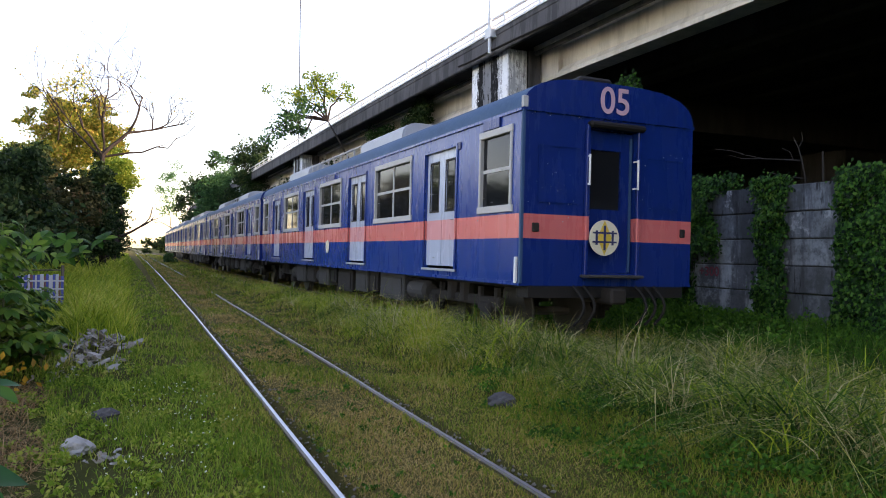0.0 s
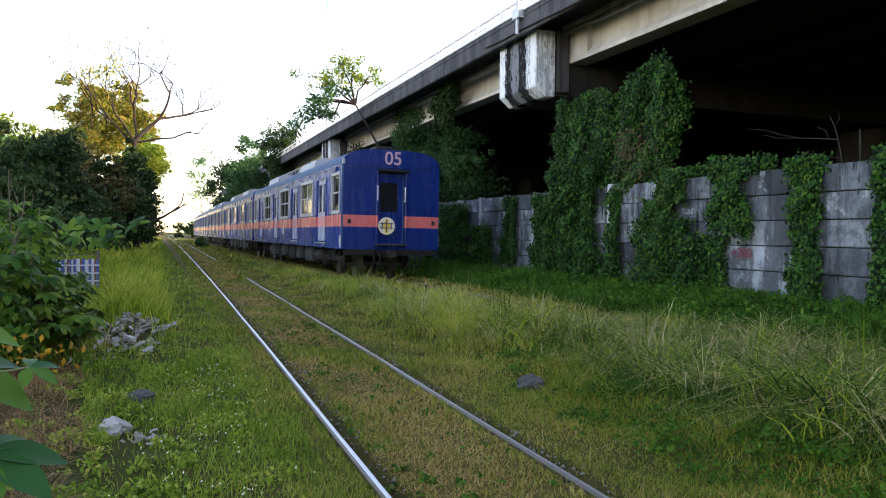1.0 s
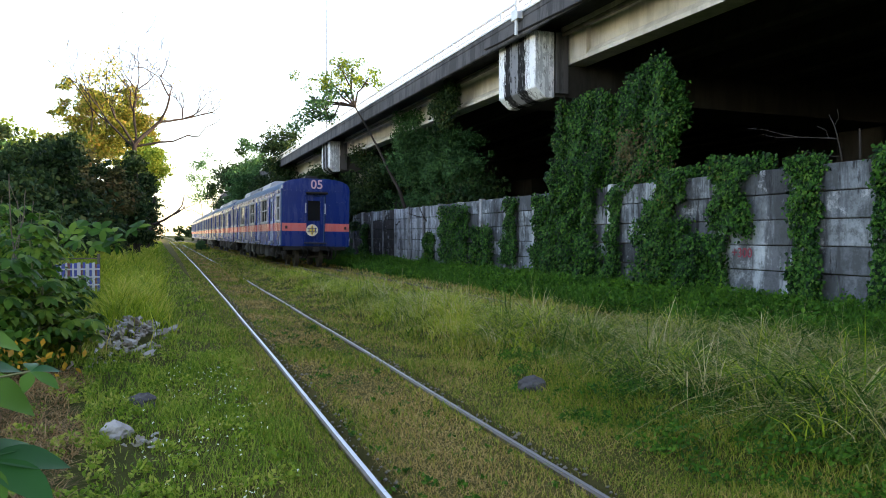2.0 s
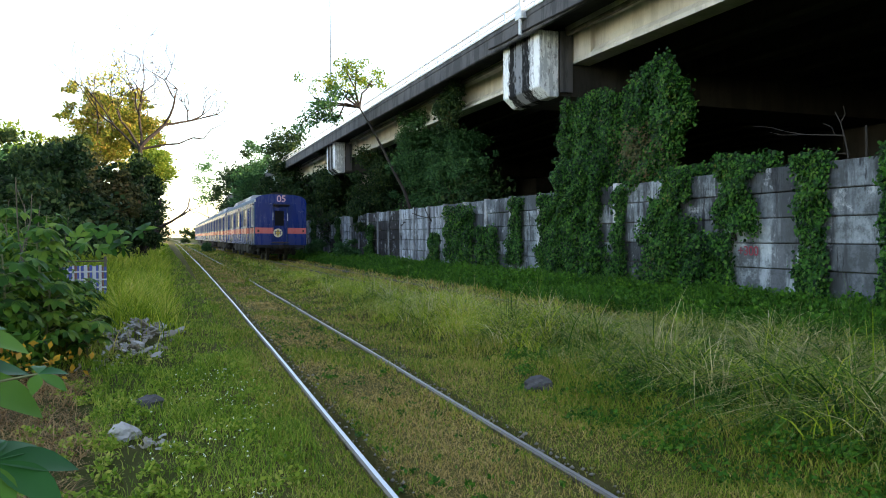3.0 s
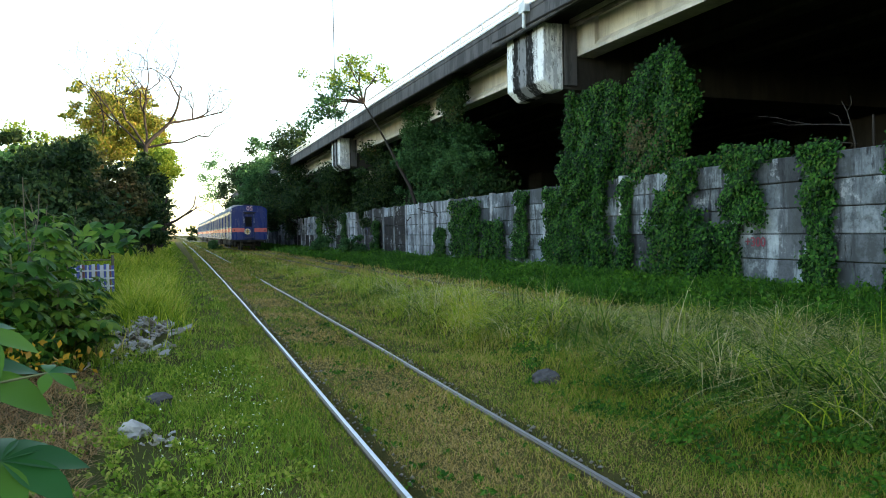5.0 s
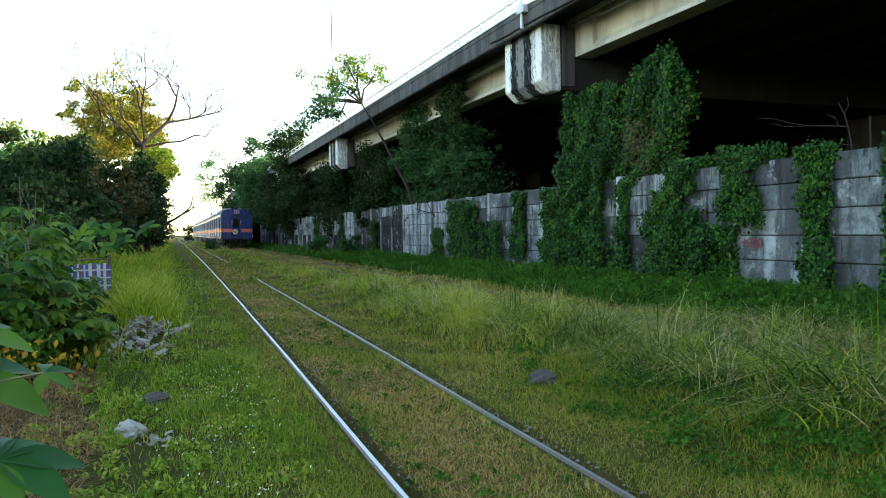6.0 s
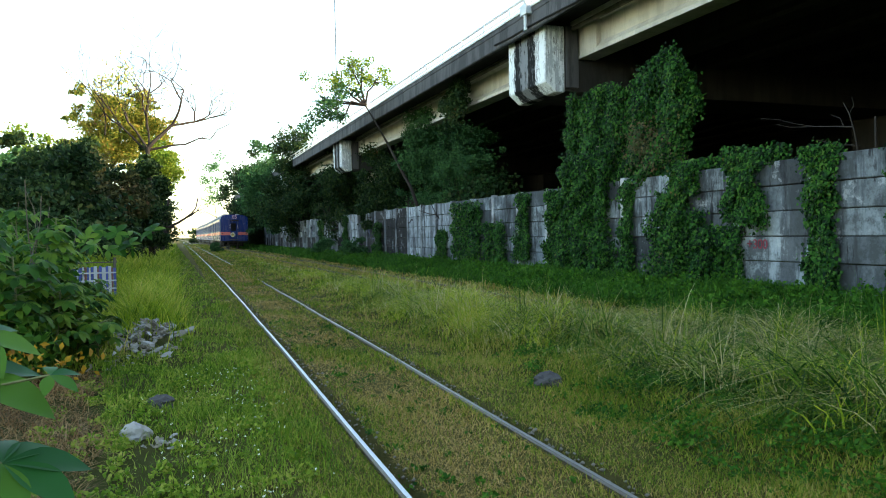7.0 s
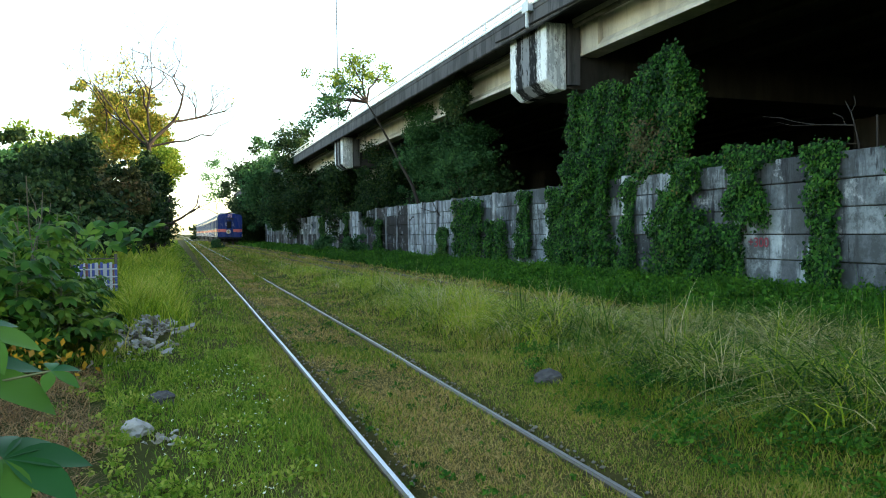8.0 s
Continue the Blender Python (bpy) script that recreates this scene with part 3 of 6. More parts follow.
def build_viaduct():
    v = empty("viaduct", "stained concrete road viaduct with white-streaked pier caps", "viaduct", kind="structure")
    y0, y1 = -60, 130
    part("deck_slab", boxed((DECK_X0 + 0.15, DECK_X1, y0, y1, 7.66, 7.92)), M["shaded_concrete"], v)
    bm = bmesh.new()
    prism(bm, [(DECK_X0, 7.32), (DECK_X0 + 0.03, 7.28), (DECK_X0 + 0.146, 7.28), (DECK_X0 + 0.146, 7.924), (DECK_X0 + 0.30, 7.924), (DECK_X0 + 0.30, 7.935), (DECK_X0, 7.935), (DECK_X0, 7.80), (DECK_X0 + 0.02, 7.78)], y0, y1)
    part("edge_beam", bm, M["deck"], v, "dark streaked fascia beam")
    part("kerb_cap", boxed((DECK_X0 - 0.03, DECK_X0 + 0.34, y0, y1, 7.94, 8.00)), M["white"], v, "pale coping strip")
    rail = part("parapet_rail", boxed((DECK_X0 + 0.06, DECK_X0 + 0.13, y0, y1, 8.35, 8.40), (DECK_X0 + 0.075, DECK_X0 + 0.115, y0, y1, 8.15, 8.18)), M["steelrail"], v, "pale steel parapet rail")
    bal = to_mesh("baluster", boxed((-0.035, 0.035, -0.05, 0.05, 0, 0.348)), M["steelrail"])
    for k in range(70):
        part("baluster", bal, None, rail).matrix_basis = pose(DECK_X0 + 0.095, -5 + k * 2.0, 8.001)
    for gi, gx in enumerate(np.arange(11.55, DECK_X1 - 0.5, 2.45)):
        for a, b in zip([-35.0] + PIERS, PIERS + [128.0]):
            ya, yb = a + 0.85, b - 0.85
            if gi < 3 or a in (-6.8, 20.4):
                bm = bmesh.new()
                w = 0.30
                prism(bm, [(gx, 6.47), (gx + 2 * w, 6.47), (gx + 2 * w, 6.60), (gx + w + 0.1, 6.78), (gx + w + 0.1, 7.40), (gx + 2 * w + 0.1, 7.50), (gx + 2 * w + 0.1, 7.655),
                           (gx - 0.06, 7.655), (gx - 0.06, 7.52), (gx + 0.17, 7.40), (gx + 0.17, 6.78), (gx, 6.58)], ya, yb)
                for e0, e1 in ((ya + 0.01, ya + 1.3), (yb - 1.3, yb - 0.01)):      # solid end blocks
                    prism(bm, [(gx + 0.012, 6.59), (gx + 0.35, 6.59), (gx + 0.35, 7.52), (gx + 0.012, 7.52)], e0, e1)
                # only the front girder is beige; inner ones carry painted-in shade
                part("girder", bm, M["girder" if gi == 0 else "shaded_concrete"], v, "beige concrete girder" if gi == 0 else "concrete girder coloured dark for the shade")
    for py in PIERS:
        ya, yb = py - 1.25, py + 1.25
        # upstand ends of the cap with chamfered foot, ledge, and the pier below
        bm = bmesh.new()
        prism(bm, [(10.4, 5.75), (10.75, 5.45), (11.06, 5.45), (11.06, 7.40), (10.4, 7.40)], ya + 0.02, yb - 0.02)
        bmesh.ops.bevel(bm, geom=bm.edges[:], offset=0.03, segments=1, affect="EDGES")
        part("pier_cap", bm, M["cap"], v, "whitewashed pier cap with black rain streaks")
        part("cap_beam", boxed((11.064, 33.3, py - 1.15, py + 1.15, 5.5, 6.49), (12.3, 33.3, py - 0.9, py + 0.9, 6.49, 7.65)), M["shaded_concrete"], v, "dark pier cross-beam")
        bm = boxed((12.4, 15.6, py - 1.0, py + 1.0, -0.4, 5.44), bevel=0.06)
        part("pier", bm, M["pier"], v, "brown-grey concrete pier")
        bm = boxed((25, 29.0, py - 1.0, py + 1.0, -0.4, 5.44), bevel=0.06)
        part("pier", bm, M["shaded_concrete"], v, "concrete pier coloured dark for the shade")
        bm = boxed((11.1, 11.5, py - 1.27, py - 1.16, 5.6, 7.4))
        part("bearing_block", bm, M["deck"], v, "dark rain-stained bearing block")
    bm = bmesh.new()
    for a, b in zip([-40.0] + PIERS, PIERS + [128.0]):
        rod(bm, (11.34, a + 0.9, 7.47), (11.34, b - 0.9, 7.33), 0.075, n=8)
    part("drain_pipe", bm, M["pier"], v, "brown drain pipe under the deck edge")
    bm = bmesh.new()
    p = Vector((DECK_X0 - 0.02, 22.0, 7.45))
    for k in range(1, 30):
        q = Vector((DECK_X0 - 0.02, 22.0 - k * 1.2, 7.36 + 0.05 * math.sin(k * 0.9)))
        rod(bm, p, q, 0.03, n=6, caps=False)
        p = q
    part("cable", bm, M["dark"], v, "black cable slung along the deck edge")
    bm = bmesh.new()
    rod(bm, (10.0, 19.6, 7.3), (10.0, 19.6, 8.5), 0.055, n=10)
    rod(bm, (10.0, 19.6, 8.5), (10.0, 19.6, 9.6), 0.04, n=8)
    box(bm, 9.93, 10.2, 19.4, 19.8, 7.75, 8.05)
    part("post_base", bm, M["steelrail"], v, "white painted post on the parapet")
    return v


build_viaduct()
# added walls that shut light out of the dark space beneath the deck
thing("wall_under_viaduct", boxed((33.4, 33.9, -60, 130, -0.5, 7.655)), M["shaded_concrete"], "added dark wall shutting light out beneath the viaduct", "wall", kind="structure")
thing("wall_behind", boxed((10.3, 33.3, -40.5, -40, -0.5, 7.655)), M["shaded_concrete"], "added dark end wall shutting light out beneath the viaduct", "wall", kind="structure")
bm = bmesh.new()
rod(bm, (32.95, 150, -1), (32.85, 150, 75), 0.10, 0.07, n=8)
thing("radio_mast", bm, M["dark"], "thin grey mast far behind the viaduct", "mast")


# ---- train ----
CAR, HALF = 19.5, 1.435
SILL, EAVE, CROWN = 0.9, 3.25, 3.73
DOORS = [2.73, 7.43, 12.07, 16.77]
WINDOWS = [(0.28, 1.22), (4.05, 6.11), (8.72, 10.78), (13.39, 15.45), (18.28, 19.22)]
WHEEL_R = 0.43


def roof_outline(z_low):
    """Half-round roof from eave to eave."""
    pts = []
    for i in range(17):
        a = math.pi * i / 16
        x, u = math.cos(a), math.sin(a)
        pts.append((HALF * math.copysign(abs(x) ** 0.62, x), EAVE + (CROWN - EAVE) * u ** 0.8))
    return pts if z_low is None else pts + [(-HALF, z_low), (HALF, z_low)]


def side_sheet(side, openings):
    """A side wall with real openings and reveals."""
    bm = bmesh.new()
    ys = sorted({0.0, CAR} | {round(v, 3) for o in openings for v in o[:2]})
    zs = sorted({SILL, EAVE} | {round(v, 3) for o in openings for v in o[2:]})
    x = side * HALF
    cache = {}

    def vert(px, py, pz):
        k = (round(px, 4), round(py, 4), round(pz, 4))
        if k not in cache:
            cache[k] = bm.verts.new(k)
        return cache[k]

    def bulge(pz):
        return x - side * 0.035 * max(0, (1.5 - pz) / 0.6) ** 2

    for ya, yb in zip(ys, ys[1:]):
        for za, zb in zip(zs, zs[1:]):
            ym, zm = (ya + yb) / 2, (za + zb) / 2
            if any(o[0] < ym < o[1] and o[2] < zm < o[3] for o in openings):
                continue
            bm.faces.new([vert(bulge(q), p, q) for p, q in ((ya, za), (yb, za), (yb, zb), (ya, zb))])
    d = x - side * 0.09
    for o in openings:
        y0, y1, z0, z1 = (round(v, 3) for v in o)
        c = [(y0, z0), (y1, z0), (y1, z1), (y0, z1)]
        for (pa, qa), (pb, qb) in zip(c, c[1:] + c[:1]):
            bm.faces.new((vert(bulge(qa), pa, qa), vert(bulge(qb), pb, qb), vert(d, pb, qb), vert(d, pa, qa)))
    return bm


def window_parts(car, side, y0, y1):
    x = side * HALF
    o, i = sorted((x + side * 0.028, x - side * 0.05))
    z0, z1, e = 1.96, 2.98, 0.03
    split = y1 - y0 > 1.5
    bm = boxed((o, i, y0 - 0.02, y0 + e, z0, z1), (o, i, y1 - e, y1 + 0.02, z0, z1), (o, i, y0 - 0.03, y1 + 0.03, z1 - 0.001, z1 + 0.10),
               (o, i, y0 - 0.06, y1 + 0.06, z0 - 0.07, z0 + 0.03), bevel=0.008)
    w = part("window", bm, M["frame"], car, "cream-framed sliding window")
    xm = x - side * 0.035
    a, b = sorted((xm - 0.014, xm + 0.014))
    zt = 2.50
    bars = [(a, b, y0 + e, y1 - e, zt - 0.025, zt + 0.025)]
    if split:
        ym = (y0 + y1) / 2
        bars.append((a - 0.002, b + 0.002, ym - 0.03, ym + 0.03, z0 + 0.03, z1))
    part("glazing_bar", boxed(*bars), M["frame"], w)
    cells = [(y0 + e, (y0 + y1) / 2 - 0.03), ((y0 + y1) / 2 + 0.03, y1 - e)] if split else [(y0 + e, y1 - e)]
    for p, q in cells:
        for za, zb in ((z0 + 0.03, zt - 0.025), (zt + 0.025, z1)):
            part("pane", boxed((xm - 0.004, xm + 0.004, p, q, za, zb)), M["glass"], w)


def door_parts(car, side, yc):
    x = side * (HALF - 0.045)
    a, b = sorted((x, x - side * 0.035))
    for s in (-1, 1):
        y0, y1 = (yc - 0.64, yc - 0.006) if s < 0 else (yc + 0.006, yc + 0.64)
        wy0, wy1, wz0, wz1 = y0 + 0.15, y1 - 0.15, 2.02, 2.82
        bm = boxed((a, b, y0, wy0, 1.1, 3.0), (a, b, wy1, y1, 1.1, 3.0), (a, b, wy0, wy1, 1.1, wz0), (a, b, wy0, wy1, wz1, 3.0))
        leaf = part("door_leaf", bm, M["door"], car, "pale grey sliding door leaf")
        xm = (a + b) / 2
        part("pane", boxed((xm - 0.004, xm + 0.004, wy0, wy1, wz0, wz1)), M["glass"], leaf)
        f = side * 0.008
        g, h = sorted((x, x + f))
        part("gasket", boxed((g, h, wy0 - 0.03, wy0, wz0 - 0.03, wz1 + 0.03), (g, h, wy1, wy1 + 0.03, wz0 - 0.03, wz1 + 0.03),
                             (g, h, wy0, wy1, wz0 - 0.03, wz0), (g, h, wy0, wy1, wz1, wz1 + 0.03)), M["dark"], leaf)
    g, h = sorted((side * HALF, side * (HALF + 0.02)))
    bm = boxed((g, h, yc - 0.70, yc - 0.65, 1.06, 3.05), (g, h, yc + 0.65, yc + 0.70, 1.06, 3.05), (g, h, yc - 0.65, yc + 0.65, 3.004, 3.05))
    part("door_surround", bm, M["blue"], car)
    part("door_sill", boxed((g, h + 0.03 if side > 0 else h, yc - 0.70, yc + 0.70, 1.02, 1.058)), M["unit"], car, "scuffed steel door sill")


def bogie_parts(car, yc):
    bm = bmesh.new()
    for s in (-1, 1):
        x = s * 0.98
        box(bm, x - 0.06, x + 0.06, yc - 1.45, yc + 1.45, 0.50, 0.66, bevel=0.02)
        for k in (-1.05, 1.05):
            box(bm, x - 0.10, x + 0.10, yc + k - 0.17, yc + k + 0.17, 0.30, 0.58, bevel=0.03)
            rod(bm, (x, yc + k - 0.28, 0.45), (x, yc + k - 0.28, 0.80), 0.07, n=8)
            rod(bm, (x, yc + k + 0.28, 0.45), (x, yc + k + 0.28, 0.80), 0.07, n=8)
        rod(bm, (x, yc - 0.25, 0.55), (x, yc - 0.25, 0.92), 0.14, n=10)
        rod(bm, (x, yc + 0.25, 0.55), (x, yc + 0.25, 0.92), 0.14, n=10)
    box(bm, -0.95, 0.95, yc - 0.30, yc + 0.30, 0.52, 0.78)
    b = part("bogie", bm, M["grime"], car, "grimy steel bogie with coil springs")
    for k in (-1.05, 1.05):
        bm = bmesh.new()
        rod(bm, (-0.9, 0, 0), (0.9, 0, 0), 0.07, n=10)
        for s in (-1, 1):
            xa = s * 0.47
            rod(bm, (xa, 0, 0), (xa + s * 0.125, 0, 0), WHEEL_R, n=28)
            rod(bm, (xa - s * 0.03, 0, 0), (xa, 0, 0), WHEEL_R + 0.028, n=28)
            for q in range(6):
                an = q * math.pi / 3
                rod(bm, (xa + s * 0.12, 0.27 * math.cos(an), 0.27 * math.sin(an)), (xa + s * 0.135, 0.27 * math.cos(an), 0.27 * math.sin(an)), 0.05, n=6)
        w = part("wheelset", bm, M["wheel"], b, "worn steel wheels on an axle")
        w.matrix_basis = pose(0, yc + k, WHEEL_R)


def build_car():
    car = empty("train_car", "blue passenger train car with a faded pink waist stripe", "train car", "cars of the train")
    openings = [(yc - 0.65, yc + 0.65, 1.06, 3.004) for yc in DOORS] + [(y0 + 0.0, y1, 1.96, 2.98) for y0, y1 in WINDOWS]
    for side in (-1, 1):
        part("side_wall", side_sheet(side, openings), M["blue"], car, "blue side with a pink stripe")
        for y0, y1 in WINDOWS:
            window_parts(car, side, y0, y1)
        for yc in DOORS:
            door_parts(car, side, yc)
        g, h = sorted((side * HALF, side * (HALF + 0.03)))
        part("rain_gutter", boxed((g, h, 0, CAR, EAVE - 0.03, EAVE + 0.01)), M["blue"], car)
        part("sill_band", boxed((g - side * 0.02, h - side * 0.02, 0, CAR, SILL, SILL + 0.05)), M["blue"], car)
        part("side_panel", boxed((g, h, 0.62, 1.12, 3.09, 3.22)), M["blue_shaded"], car, "raised blue blind panel")
        part("side_panel", boxed((g, h, 9.3, 10.2, 3.09, 3.2)), M["blue_shaded"], car, "raised blue blind panel")
        bm = boxed((g - side * 0.01, h, 1.92, 2.02, 2.93, 3.05), bevel=0.01)
        part("marker_lamp", bm, M["navy"], car)
        bm = bmesh.new()
        rod(bm, (side * (HALF + 0.004), 9.9, 1.42), (side * (HALF + 0.012), 9.9, 1.42), 0.16, n=20)
        part("roundel", bm, M["cream"], car, "small cream roundel")
        part("stanchion", boxed((g, h + side * 0.004 if side > 0 else h, 0.06, 0.11, 0.93, 1.28)), M["white"], car, "white painted step iron")
    # roof shell
    bm = bmesh.new()
    ring = roof_outline(None)
    a = [bm.verts.new((x, 0.0, z)) for x, z in ring]
    b = [bm.verts.new((x, CAR, z)) for x, z in ring]
    for i in range(len(ring) - 1):
        bm.faces.new((a[i], a[i + 1], b[i + 1], b[i]))
    part("roof", bm, M["roof"], car, "grey weathered arched roof", smooth=True)
    # ends with a gangway opening
    for y, s in ((0.0, -1), (CAR, 1)):
        bm = bmesh.new()
        top = roof_outline(None)
        dx0, dx1, dz0, dz1 = -0.40, 0.40, 1.08, 3.07
        def face(pts):
            bm.faces.new([bm.verts.new((px, y, pz)) for px, pz in pts])
        face([(-HALF, SILL), (dx0, SILL), (dx0, EAVE - 0.18), (-HALF, EAVE - 0.18)])
        face([(dx1, SILL), (HALF, SILL), (HALF, EAVE - 0.18), (dx1, EAVE - 0.18)])
        face([(dx0, SILL), (dx1, SILL), (dx1, dz0), (dx0, dz0)])
        face([(-HALF, EAVE - 0.18), (HALF, EAVE - 0.18)] + top)
        for (p, q), (r, t) in zip([(dx0, dz0), (dx1, dz0), (dx1, dz1), (dx0, dz1)], [(dx1, dz0), (dx1, dz1), (dx0, dz1), (dx0, dz0)]):
            bm.faces.new([bm.verts.new(c) for c in ((p, y, q), (r, y, t), (r, y - s * 0.12, t), (p, y - s * 0.12, q))])
        part("end_wall", bm, M["blue_shaded"], car, "blue end with a pink stripe")
        g, h = sorted((y, y + s * 0.025))
        bm = boxed((-HALF, HALF, g, h, 3.225, 3.25), (-1.2, -0.55, g, h - 0.012, 2.02, 2.03), (-1.2, -0.55, g, h - 0.012, 2.78, 2.79),
                   (-1.2, -1.19, g, h - 0.012, 2.03, 2.78), (0.62, 1.25, g, h - 0.012, 2.02, 2.03), (0.62, 1.25, g, h - 0.012, 2.72, 2.73))
        part("panel_seams", bm, M["blue_shaded"], car)
        # door surround, hood and step
        g, h = sorted((y, y + s * 0.07))
        bm = boxed((-0.46, -0.40, g, h, 1.0, 3.12), (0.40, 0.46, g, h, 1.0, 3.12), bevel=0.01)
        part("gangway_frame", bm, M["blue_shaded"], car, "blue steel gangway frame")
        bm = boxed((-0.44, 0.50, g - (0.06 if s < 0 else 0), h + (0.06 if s > 0 else 0), 3.08, 3.17), bevel=0.03)
        part("door_hood", bm, M["dark"], car, "black hood above the end door")
        bm = boxed((-0.50, 0.42, g - (0.16 if s < 0 else 0), h + (0.16 if s > 0 else 0), 1.02, 1.06), bevel=0.01)
        part("gangway_step", bm, M["boxgrey"], car, "grey steel gangway step")
        yd = y - s * 0.10
        g2, h2 = sorted((yd, yd + s * 0.03))
        bm = boxed((-0.395, -0.32, g2, h2, 1.085, 3.06), (0.20, 0.395, g2, h2, 1.085, 3.06), (-0.32, 0.20, g2, h2, 1.085, 1.97), (-0.32, 0.20, g2, h2, 2.80, 3.06))
        ed = part("end_door", bm, M["blue_door_shaded"], car, "blue end door with a dark window")
        part("pane", boxed((-0.32, 0.20, yd + 0.005, yd + 0.012, 1.97, 2.80)), M["glass"], ed)
        part("door_edge", boxed((0.345, 0.38, h2 if s > 0 else g2 - 0.02, h2 + 0.02 if s > 0 else g2, 1.1, 3.0)), M["roof"], ed, "worn pale door edge")
        ye = y + s * 0.11
        for xh, za, zb in ((-0.44, 2.28, 2.70), (0.37, 2.26, 2.68)):
            bm = bmesh.new()
            rod(bm, (xh, ye, za), (xh, ye, zb), 0.016, n=8)
            rod(bm, (xh, y, za + 0.02), (xh, ye, za + 0.02), 0.012, n=6)
            rod(bm, (xh, y, zb - 0.02), (xh, ye, zb - 0.02), 0.012, n=6)
            part("grab_rail", bm, M["white"], car, "white grab rail beside the end door")
        g3, h3 = sorted((y, y + s * 0.04))
        part("tail_lamp", boxed((-1.27, -1.17, g3, h3, 1.62, 1.74), bevel=0.01), M["grime"], car, "small square tail lamp housing")
        part("tail_lamp", boxed((1.22, 1.30, g3, h3, 1.62, 1.74), bevel=0.01), M["grime"], car, "small square tail lamp housing")
        # buffer beam, coupler, hoses
        part("buffer_beam", boxed((-1.3, 1.3, min(y, y - s * 0.3), max(y, y - s * 0.3), 0.74, 0.895)), M["dark"], car)
        bm = boxed((-0.13, 0.13, min(y - s * 0.5, y + s * 0.24), max(y - s * 0.5, y + s * 0.24), 0.66, 0.88), bevel=0.03)
        part("coupler", bm, M["grime"], car, "rusty knuckle coupler")
        for xh in (-0.62, -0.45, 0.42, 0.58, 0.74):
            bm = bmesh.new()
            p = Vector((xh, y + s * 0.03, 0.9))
            for k in range(1, 7):
                q = Vector((xh + 0.1 * math.sin(k * 0.5), y + s * (0.03 + 0.14 * math.sin(k * 0.5)), 0.9 - 0.09 * k))
                rod(bm, p, q, 0.022, n=6, caps=False)
                p = q
            part("brake_hose", bm, M["dark"], car, "black hanging brake hose")
    # interior floor and ceiling, the saloon's shade put into their dark colour
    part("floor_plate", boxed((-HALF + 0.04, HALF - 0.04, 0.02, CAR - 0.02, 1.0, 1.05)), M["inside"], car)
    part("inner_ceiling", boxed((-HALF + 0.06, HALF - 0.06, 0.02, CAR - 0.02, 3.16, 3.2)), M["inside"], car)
    bench = to_mesh("bench", boxed((-0.25, 0.25, -1.5, 1.5, 1.05, 1.48), (-0.28, -0.2, -1.5, 1.5, 1.48, 1.93), bevel=0.03), M["navy"])
    for yc in (5.08, 9.75, 14.42):
        part("bench", bench, None, car).matrix_basis = pose(-HALF + 0.38, yc, 0)
        part("bench", bench, None, car).matrix_basis = pose(HALF - 0.38, yc, 0, 0, 0, 180)
    # roof equipment
    for yc in (7.0, 15.2):
        bm = bmesh.new()
        prism(bm, [(-1.12, 3.45), (1.12, 3.45), (1.05, 3.86), (0.85, 3.98), (-0.85, 3.98), (-1.05, 3.86)], yc - 1.45, yc + 1.45)
        bmesh.ops.bevel(bm, geom=bm.edges[:], offset=0.04, segments=2, affect="EDGES")
        unit = part("cooling_unit", bm, M["unit"], car, "pale grey rooftop cooling unit")
        part("grille", boxed(*[(-0.8, 0.8, yc - 1.0 + k * 0.2, yc - 0.9 + k * 0.2, 3.982, 4.0) for k in range(10)]), M["boxgrey"], unit)
    bm = bmesh.new()
    for s in (-1, 1):
        rod(bm, (s * 1.0, 8.6, 3.86), (s * 1.0, 13.6, 3.86), 0.025, n=6)
        for k in range(9):
            rod(bm, (s * 1.0, 8.6 + k * 0.62, 3.5), (s * 1.0, 8.6 + k * 0.62, 3.86), 0.022, n=6)
    part("roof_rail", bm, M["frame"], car, "pale roof rails on short posts")
    part("roof_vent", boxed((-0.45, 0.1, 0.15, 1.0, 3.66, 3.84), bevel=0.04), M["dark"], car, "low black roof vent")
    part("roof_vent", boxed((-0.3, 0.3, 10.8, 11.9, 3.7, 3.86), bevel=0.04), M["unit"], car, "low grey roof vent")
    # underfloor boxes
    spec = [(4.9, 6.3, 0.36, "boxgrey"), (6.5, 7.0, 0.45, "grime"), (7.2, 8.1, 0.40, "boxgrey"), (8.4, 9.6, 0.34, "grime"),
            (9.8, 10.3, 0.5, "dark"), (10.6, 11.6, 0.4, "boxgrey"), (12.0, 13.0, 0.42, "grime"), (13.3, 14.4, 0.36, "boxgrey")]
    for y0, y1, z0, mt in spec:
        for s in (-1, 1):
            a, b = sorted((s * 0.55, s * 1.22))
            cab = part("underfloor_box", boxed((a, b, y0, y1, z0, 0.895), bevel=0.025), M[mt], car, "grimy underfloor equipment box")
            g, h = sorted((s * 1.22, s * 1.24))
            part("cover", boxed((g, h, y0 + 0.08, y1 - 0.08, z0 + 0.07, 0.80), bevel=0.006), M[mt], cab)
    for s in (-1, 1):
        for ya, yb in ((4.0, 4.75), (11.7, 11.95), (14.55, 15.2)):
            bm = bmesh.new()
            rod(bm, (s * 1.02, ya, 0.62), (s * 1.02, yb, 0.62), 0.19, n=16)
            rod(bm, (s * 1.02, ya - 0.05, 0.62), (s * 1.02, ya, 0.62), 0.12, 0.19, n=16)
            rod(bm, (s * 1.02, (ya + yb) / 2, 0.75), (s * 1.02, (ya + yb) / 2, 0.9), 0.03, n=6)
